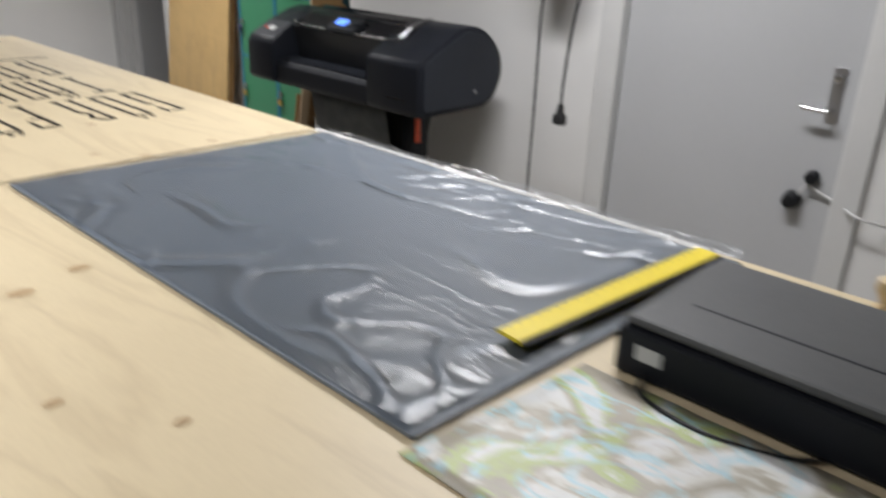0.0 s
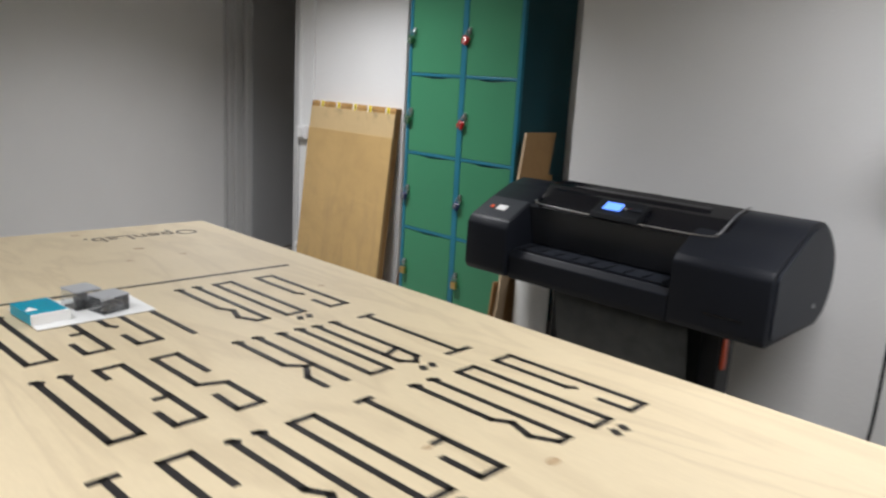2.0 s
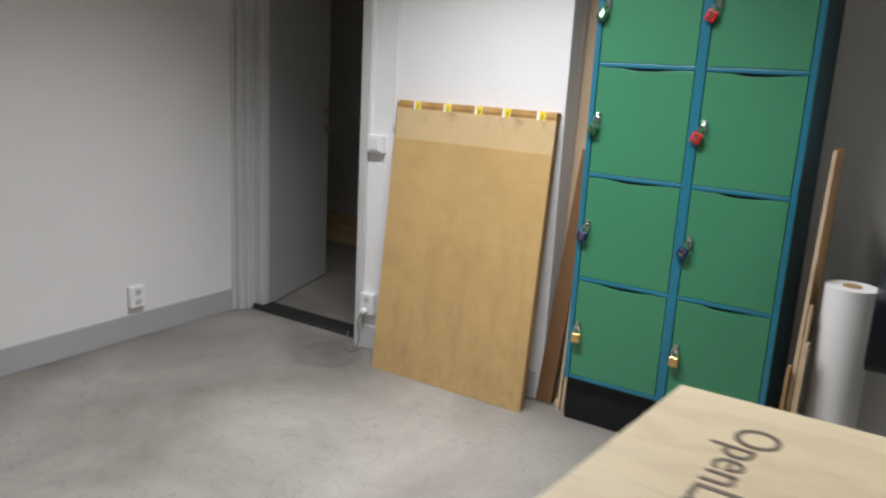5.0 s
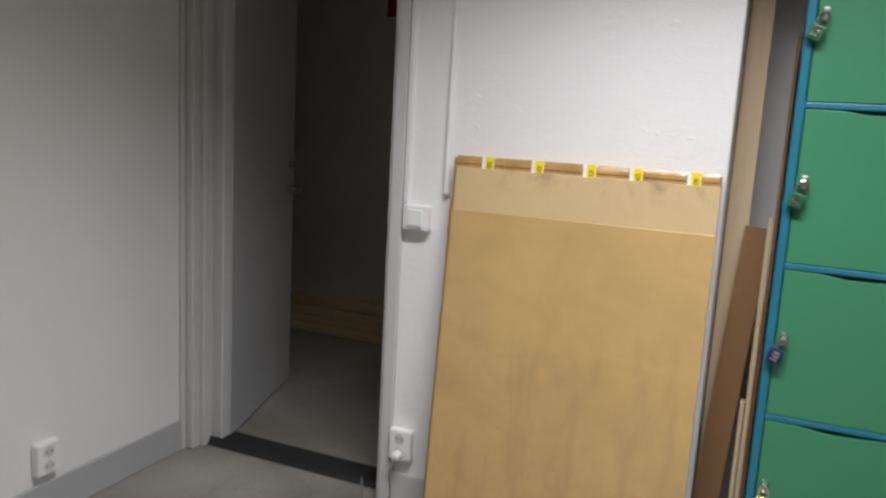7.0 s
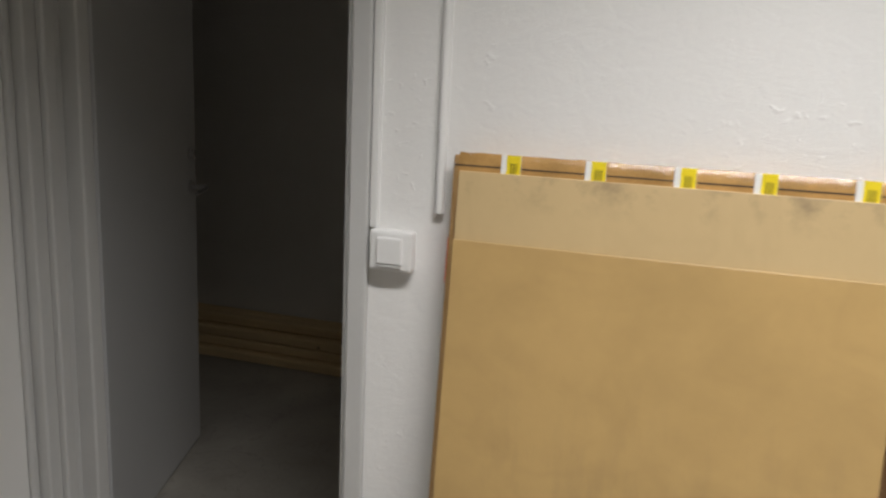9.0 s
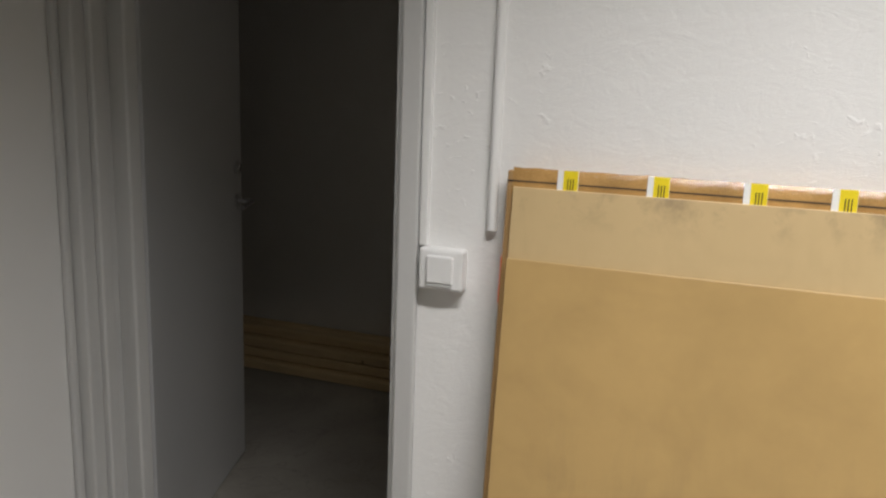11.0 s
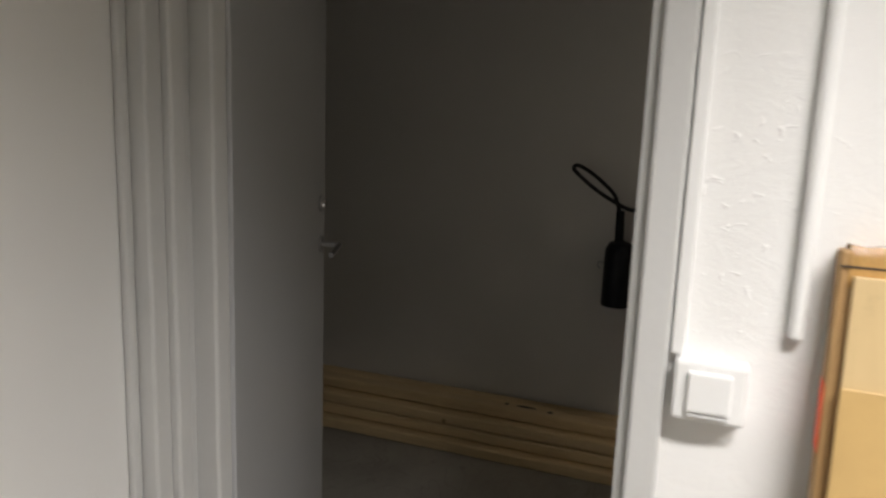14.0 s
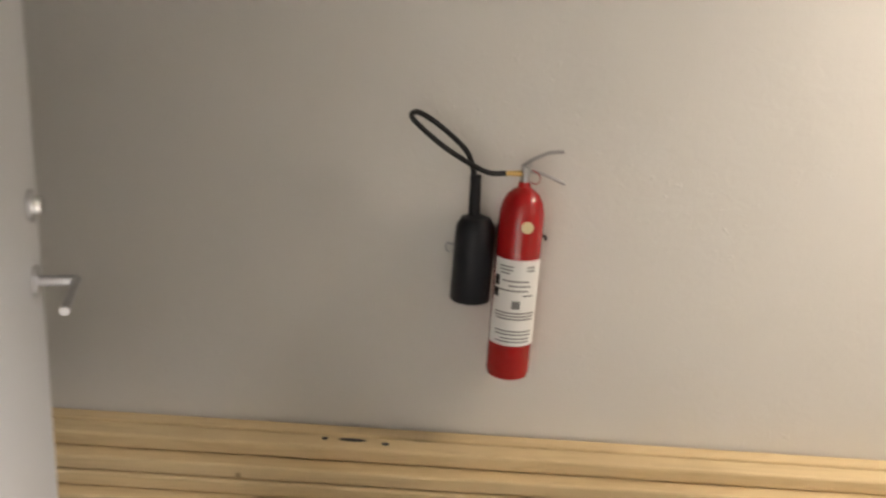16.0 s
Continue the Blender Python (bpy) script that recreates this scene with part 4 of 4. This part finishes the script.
part("cable_guide", box((-0.16, -0.135, 0.05), (-0.09, -0.10, 0.11), 0.006), BLACK, reel, "black cable outlet")
part("rollers", cyl((-0.125, -0.138, 0.065), (-0.125, -0.138, 0.10), 0.014, seg=16), CHROME, reel, "", True)
part("supply_cable", hose([(-0.12, 0.08, -0.09), (-0.125, 0.085, -0.3), (-0.13, 0.078, -0.6), (-0.13, 0.08, -1.0), (-0.11, 0.10, -1.2), (-0.12, 0.09, -1.38)], 0.006), BLACK, reel, "black supply cable", True)
part("pull_cable", hose([(-0.125, -0.14, 0.06), (-0.145, -0.132, -0.1), (-0.175, -0.12, -0.3), (-0.20, -0.12, -0.5), (-0.215, -0.128, -0.605)], 0.006), BLACK, reel, "black pull-out cable", True)
part("plug", cyl((-0.215, -0.128, -0.60), (-0.218, -0.128, -0.645), 0.013, 0.02, 16), RUBBER, reel, "black plug neck", True)
part("plug_body", box((-0.24, -0.156, -0.69), (-0.196, -0.102, -0.642), 0.01), RUBBER, reel, "black rubber plug")

# ---- green lockers ----
LX = 3.262
COLS = [5.259, 4.860, 4.488]
ZB, TIER = 0.202, 0.4245
lock = empty("locker")
tagged(lock, "green and teal steel locker with eight doors", "locker")
# Darker copy of the front teal; stands in for shade behind the door slots.
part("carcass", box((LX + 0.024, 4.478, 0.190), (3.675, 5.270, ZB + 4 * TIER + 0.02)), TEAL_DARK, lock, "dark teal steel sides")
for y, w in ((COLS[0] + 0.0, 0.022), (COLS[1], 0.036), (COLS[2], 0.022)):
    part("stile", box((LX, y - w / 2, 0.190), (LX + 0.0235, y + w / 2, ZB + 4 * TIER + 0.02), 0.003), TEAL, lock, "teal upright")
for c in range(2):
    y1, y0 = COLS[c] - (0.011 if c == 0 else 0.018), COLS[c + 1] + (0.018 if c == 0 else 0.011)
    for r in range(5):
        z = ZB + r * TIER
        part("cross_rail", box((LX + 0.002, y0 + 0.0005, z - 0.008), (LX + 0.0235, y1 - 0.0005, z + 0.008), 0.003), TEAL, lock, "teal cross rail")
    for r in range(4):
        z0, z1 = ZB + r * TIER + 0.010, ZB + (r + 1) * TIER - 0.010
        ym = (y0 + y1) / 2
        top = [(y0 + 0.003, z0), (y1 - 0.003, z0), (y1 - 0.003, z1), (y1 - 0.09, z1 - 0.001), (ym + 0.03, z1 - 0.010), (ym - 0.04, z1 - 0.009), (y0 + 0.06, z1 - 0.001), (y0 + 0.003, z1)]
        d = part("door", prism(top, "x", LX + 0.003, LX + 0.018, 0.0015), GREEN, lock, "green enamelled steel door")
        hz = (z0 + z1) / 2 + 0.0
        part("hasp", box((LX - 0.012, y1 - 0.030, hz - 0.002), (LX + 0.003, y1 - 0.014, hz + 0.032), 0.004), STEEL, d, "steel hasp")
part("plinth", box((LX + 0.03, 4.482, 0.0), (3.67, 5.266, 0.189), 0.003), BLACK, lock, "black recessed plinth")


def padlock(y, z, mat_, label, tilt, brass=False):
    p = empty("padlock", (LX - 0.014, y, z), 0)
    p.rotation_euler = (tilt, 0, 0)
    tagged(p, label, "padlock", "padlocks on the lockers")
    part("shackle", hose([(0, -0.011, -0.03), (0, -0.011, -0.005), (0, 0, 0.006), (0, 0.011, -0.005), (0, 0.011, -0.03)], 0.0032, 8, 5), CHROME, p, "steel shackle", True)
    part("body", box((-0.010, -0.019, -0.068), (0.008, 0.019, -0.028), 0.005, 3), mat_, p)
    for k in range(3):
        part("dial", box((-0.0122, -0.009, -0.060 + k * 0.010), (-0.0098, 0.009, -0.053 + k * 0.010), 0.001), BRASS if brass else CHROME, p)


KINDS = [[(BRASS, "brass padlock on a locker hasp", 0.0, True), (LOCK_BLUE, "dark blue padlock on a locker hasp", 0.35, False),
          (LOCK_GREEN, "green combination padlock on a locker hasp", 0.3, False), (LOCK_GREEN, "green combination padlock on a locker hasp", 0.4, False)],
         [(BRASS, "brass padlock on a locker hasp", 0.0, True), (LOCK_BLUE, "dark blue padlock on a locker hasp", 0.4, False),
          (LOCK_RED, "red padlock on a locker hasp", 0.45, False), (LOCK_RED, "red combination padlock on a locker hasp", 0.45, False)]]
for c in range(2):
    for r in range(4):
        m_, l_, t_, b_ = KINDS[c][r]
        y1 = COLS[c] - (0.011 if c == 0 else 0.018)
        padlock(y1 - 0.022, ZB + (r + 0.5) * TIER + 0.012, m_, l_, t_, b_)

# ---- leaning boards beside the lockers ----


def leaning(name, label, category, y0, y1, thick, x_foot, length, lean, material, z0=0.0, skew=0.0):
    """A plank on the floor, leaning back towards the wall by lean radians."""
    ob = part(name, box((0, y0, 0), (thick, y1, length), 0.0015), material)
    ob.matrix_world = Matrix.Translation((x_foot, (y0 + y1) / 2, z0)) @ Matrix.Rotation(skew, 4, "X") @ Matrix.Rotation(lean, 4, "Y") @ Matrix.Translation((0, -(y0 + y1) / 2, 0))
    tagged(ob, label, category)
    return ob


LEAN = math.atan2(0.125, 1.255)
pk = empty("flat_package", (3.2145, 0, 0))
pk.rotation_euler = (0, LEAN, 0)
tagged(pk, "flat brown cardboard package taped along its top", "package")
part("carton", box((0, 5.440, 0.0), (0.045, 6.252, 1.278), 0.004), CARDBOARD, pk, "brown cardboard")
tp = bmesh.new()
for k in range(40):
    y = 5.438 + k * 0.0206
    dz = 0.004 * noise.noise(Vector((k * 0.8, 0, 0)))
    dx = 0.003 * noise.noise(Vector((k * 0.6, 5, 0)))
    v = [tp.verts.new(q) for q in ((-0.0018, y, 1.232 + dz), (-0.0022 + dx * 0.3, y, 1.270), (0.004, y, 1.2835 + dz * 0.5), (0.040, y, 1.2835 + dz), (0.047, y, 1.25))]
    if k:
        for i in range(4):
            tp.faces.new((pv[i], pv[i + 1], v[i + 1], v[i]))
    pv = v
part("tape", tp, TAPE, pk, "shiny brown packing tape", True)
for y in (6.135, 5.972, 5.81, 5.672, 5.508):
    part("strap_label", box((-0.0048, y - 0.020, 1.226), (-0.0026, y + 0.019, 1.283), 0.0004), PAPER, pk, "white strip label")
    part("strap_label", box((-0.0056, y - 0.0195, 1.226), (-0.005, y + 0.008, 1.283), 0.0002), YELLOW, pk, "yellow printed field")
    for k in range(3):
        part("print", box((-0.0062, y - 0.012 + k * 0.005, 1.240), (-0.0057, y - 0.010 + k * 0.005, 1.268)), INK, pk)
part("fold_line", box((-0.003, 5.441, 1.2565), (-0.0023, 6.251, 1.2590)), GROOVE, pk, "dark fold line under the tape")
part("red_mark", box((0.003, 6.2522, 1.02), (0.04, 6.2535, 1.11)), ORANGE, pk, "orange-red print on the side")
leaning("plywood_sheet", "pale plywood sheet leaning on a package", "plywood sheet", 5.432, 6.236, 0.012, 3.2015, 1.248, LEAN, BOARD_TOP)
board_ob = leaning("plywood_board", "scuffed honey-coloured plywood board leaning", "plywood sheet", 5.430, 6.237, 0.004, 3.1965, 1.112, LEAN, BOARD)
for q0, q1, wd in (((5.885, 0.395), (5.895, 0.345), 0.0022), ((5.915, 0.338), (5.875, 0.332), 0.0018), ((5.893, 0.32), (5.897, 0.29), 0.003)):
    sb = bmesh.new()
    d2 = Vector((q1[0] - q0[0], q1[1] - q0[1])).normalized()
    n2 = Vector((-d2.y, d2.x)) * wd
    sb.faces.new([sb.verts.new((-0.0005, y_, z_)) for y_, z_ in ((q0[0] - n2.x, q0[1] - n2.y), (q0[0] + n2.x, q0[1] + n2.y), (q1[0] + n2.x * 0.3, q1[1] + n2.y * 0.3), (q1[0] - n2.x * 0.3, q1[1] - n2.y * 0.3))])
    part("scratch", sb, KNOT, board_ob, "short dark scratch")
leaning("hardboard_plank", "dark brown hardboard plank leaning in the alcove", "plank", 5.362, 5.437, 0.008, 3.363, 1.13, 0.085, HARDBOARD, 0.004, 0.066)
leaning("pine_plank", "tall pale pine plank leaning in the alcove", "plank", 5.354, 5.418, 0.022, 3.44, 2.3, 0.055, PINE_UP)


def on_edge(name, label, y0, y1, x_foot, width, length, lean, material):
    """A board standing on edge along a locker's side, tipped back towards the alcove."""
    ob = part(name, box((0, y0, 0), (width, y1, length), 0.0015), material)
    ob.matrix_world = Matrix.Translation((x_foot, 0, width * math.sin(lean))) @ Matrix.Rotation(lean, 4, "Y")
    return tagged(ob, label, "board")


on_edge("hardboard_sheet", "tall dark hardboard sheet on edge beside the lockers", 5.276, 5.284, 3.345, 0.30, 1.66, 0.06, HARDBOARD)
on_edge("pine_strip", "narrow pine strip leaning beside the lockers", 5.287, 5.301, 3.335, 0.045, 1.16, 0.085, PINE_UP)
on_edge("pine_strip", "short pine strip leaning beside the lockers", 5.304, 5.315, 3.325, 0.03, 0.62, 0.09, PINE_UP)
off = tagged(part("wood_offcut", box((-0.05, -0.014, 0), (0.05, 0.014, 0.022), 0.002), PINE), "short pale pine offcut on the floor", "offcut")
off.matrix_world = Matrix.Translation((3.43, 5.334, 0)) @ Matrix.Rotation(-0.06, 4, "Z")
chip = empty("chipboard_sheet", (3.015, 0, 0))
tagged(chip, "brown chipboard offcut on edge beside the lockers", "board")
part("panel", prism([(0.0, 0.0), (0.265, 0.0), (0.43, 1.02), (0.395, 1.03), (0.43, 1.232), (0.2, 1.235)], "y", 4.374, 4.387, 0.001), CHIPBOARD, chip)
part("cut_edge", prism([(-0.0022, 0.001), (-0.0003, 0.001), (0.1997, 1.234), (0.1978, 1.234)], "y", 4.3743, 4.3867), PINE_UP, chip, "pale sawn edge")
on_edge("pine_strip", "pale pine strip leaning beside the chipboard", 4.361, 4.371, 3.02, 0.05, 0.73, 0.15, PINE_UP)
on_edge("pine_strip", "short pine strip leaning beside the chipboard", 4.349, 4.359, 3.0, 0.045, 0.61, 0.14, PINE_UP)
on_edge("pine_strip", "short brown strip leaning beside the lockers", 4.39, 4.402, 3.0, 0.05, 0.52, 0.14, CHIPBOARD)
roll = empty("paper_roll", (3.205, 4.262, 0))
tagged(roll, "thick upright white paper roll behind the plotter", "paper roll")
part("paper", cyl((0, 0, 0), (0, 0, 0.80), 0.084, seg=40), PAPER, roll, "", True)
part("core", cyl((0, 0, 0.8005), (0, 0, 0.803), 0.03, seg=20), CARDBOARD, roll)

# ---- corridor ----
random.seed(4)
ZT = 0.0
for k in range(4):
    th = 0.047
    x0 = 5.212 + (-0.095, -0.055, -0.050, 0.0)[k]
    t_ob = empty("timber", (0, 0, 0))
    tagged(t_ob, "long pale pine plank stacked along the corridor wall", "timber", "timber stack in the corridor")
    part("plank", box((x0, 4.6 + 0.1 * random.random(), ZT + 0.0004), (5.285, 8.7 + 0.2 * random.random(), ZT + th), 0.008), PINE, t_ob)
    if k == 3:
        for ay, by, ax in ((7.06, 7.15, 5.262), (6.99, 7.015, 5.25), (7.18, 7.20, 5.262)):
            kb = bmesh.new()
            kb.faces.new([kb.verts.new((ax + 0.010 * math.sin(q * math.pi / 6) * (1 + 0.4 * noise.noise(Vector((q * 1.0, ay, 0)))),
                                        (ay + by) / 2 + (by - ay) / 2 * math.cos(q * math.pi / 6), ZT + th + 0.0006)) for q in range(12)])
            part("scorch_mark", kb, INK, t_ob, "dark smudge on the wood")
    ZT += th + 0.0032
back_timber = empty("timber", (0, 0, 0))
tagged(back_timber, "pale pine plank on edge behind the timber stack", "timber", "timber stack in the corridor")
part("plank", box((5.294, 4.7, 0.0004), (5.352, 8.8, ZT - 0.002), 0.008), PINE, back_timber)
ext = empty("fire_extinguisher", (5.268, 6.652, 0.449))
tagged(ext, "red carbon dioxide fire extinguisher with black horn hanging on the wall", "fire extinguisher")
part("cylinder", lathe([(0.0, 0.004), (0.048, 0.0), (0.061, 0.008), (0.065, 0.022), (0.065, 0.475), (0.0635, 0.502), (0.057, 0.529), (0.046, 0.549), (0.031, 0.563), (0.019, 0.570), (0.016, 0.585)], (0, 0, 0), 36), RED, ext, "red enamelled bottle", True)


def wrap(r, z0, z1, a0, a1, name, mat_, label=""):
    b = bmesh.new()
    pr = None
    n = 16
    for i in range(n + 1):
        a = a0 + (a1 - a0) * i / n
        c = [b.verts.new((rr * math.cos(a), rr * math.sin(a), z)) for rr, z in ((r, z0), (r, z1), (r - 0.0012, z1), (r - 0.0012, z0))]
        if pr:
            for k in range(4):
                b.faces.new((pr[k], pr[(k + 1) % 4], c[(k + 1) % 4], c[k]))
        pr = c
    return part(name, b, mat_, ext, label, True)


wrap(0.0662, 0.115, 0.372, math.pi - 1.25, math.pi + 1.25, "label", PAPER, "white label with small grey print")
for z, a, w in ((0.352, -0.55, 0.32), (0.342, -0.55, 0.30), (0.332, -0.6, 0.22), (0.352, 0.55, 0.2), (0.342, 0.55, 0.2), (0.310, -0.1, 0.6), (0.296, 0.1, 0.5), (0.282, -0.2, 0.7), (0.268, 0.5, 0.25),
                (0.215, 0, 0.95), (0.206, 0, 0.95), (0.197, 0, 0.9), (0.160, 0, 0.85), (0.150, 0, 0.85), (0.138, 0.1, 0.7), (0.128, 0, 0.8)):
    wrap(0.0668, z - 0.002, z + 0.002, math.pi + a - w, math.pi + a + w, "print_line", TEXT_GREY)
wrap(0.0668, 0.228, 0.252, math.pi - 0.18, math.pi + 0.18, "pictogram", TEXT_GREY)
for z0, z1 in ((0.292, 0.322), (0.258, 0.284)):
    wrap(0.0668, z0, z1, math.pi - 1.15, math.pi - 0.85, "pictogram", INK)
part("inspection_sticker", cyl((-0.0635, -0.012, 0.468), (-0.0664, -0.0125, 0.468), 0.017, seg=24), CREAM, ext, "round cream inspection sticker")
part("valve", cyl((0, 0, 0.583), (0, 0, 0.628), 0.014, 0.012, 20, bevel=0.002), STEEL, ext, "steel valve", True)
part("outlet", cyl((0, 0.005, 0.608), (0, 0.055, 0.605), 0.009, 0.007, 16), BRASS, ext, "brass hose coupling", True)
part("lever", hose([(0, 0.012, 0.628), (-0.004, -0.02, 0.651), (-0.006, -0.06, 0.671), (-0.006, -0.10, 0.677)], 0.005), STEEL, ext, "steel upper lever", True)
part("lever", hose([(0, 0.0, 0.615), (-0.004, -0.04, 0.613), (-0.006, -0.08, 0.599), (-0.006, -0.112, 0.587)], 0.005), STEEL, ext, "steel lower lever", True)
part("safety_pin", cyl((-0.02, -0.012, 0.633), (0.02, -0.012, 0.633), 0.002, seg=8), STEEL, ext)
part("seal_cord", hose([(-0.016, -0.014, 0.622), (-0.017, -0.034, 0.612), (-0.017, -0.04, 0.594), (-0.017, -0.028, 0.583), (-0.015, -0.014, 0.588)], 0.0014, 8), RED, ext, "thin red seal cord", True)
part("hose", hose([(0, 0.055, 0.605), (0, 0.10, 0.603), (0, 0.15, 0.622), (0.0, 0.23, 0.666), (0.0, 0.30, 0.718), (0.003, 0.327, 0.745), (0.008, 0.312, 0.757), (0.01, 0.268, 0.737), (0.01, 0.21, 0.696),
                   (0.01, 0.163, 0.65), (0.01, 0.139, 0.583)], 0.008, 10), RUBBER, ext, "black rubber hose loop", True)
part("horn_neck", cyl((0.01, 0.133, 0.43), (0.01, 0.138, 0.595), 0.018, 0.016, 20), BLACK, ext, "", True)
part("horn", lathe([(0.0, 0.0), (0.057, 0.0), (0.059, 0.004), (0.057, 0.19), (0.055, 0.222), (0.042, 0.246), (0.016, 0.256)], (0.01, 0.128, 0.225), 30), BLACK_SATIN, ext, "black discharge horn", True)
part("hook", hose([(0.01, 0.180, 0.385), (0.01, 0.205, 0.39), (0.01, 0.207, 0.372), (0.01, 0.198, 0.365)], 0.003), STEEL, ext, "", True)
part("wall_bracket", box((0.067, -0.04, 0.40), (CORR - 5.268 - 0.0005, 0.06, 0.44), 0.003), BLACK, ext)
part("bracket_strap", hose([(0.06, -0.07, 0.42), (0.02, -0.078, 0.425), (0.0, -0.074, 0.422)], 0.004), BLACK, ext, "", True)

sign = tagged(part("wall_sign", box((CORR - 0.006, 7.40, 1.98), (CORR - 0.0005, 7.58, 2.16), 0.001), plain("dark_red_sign", (0.32, 0.012, 0.015), 0.5)), "dark red sign on the corridor wall", "sign")
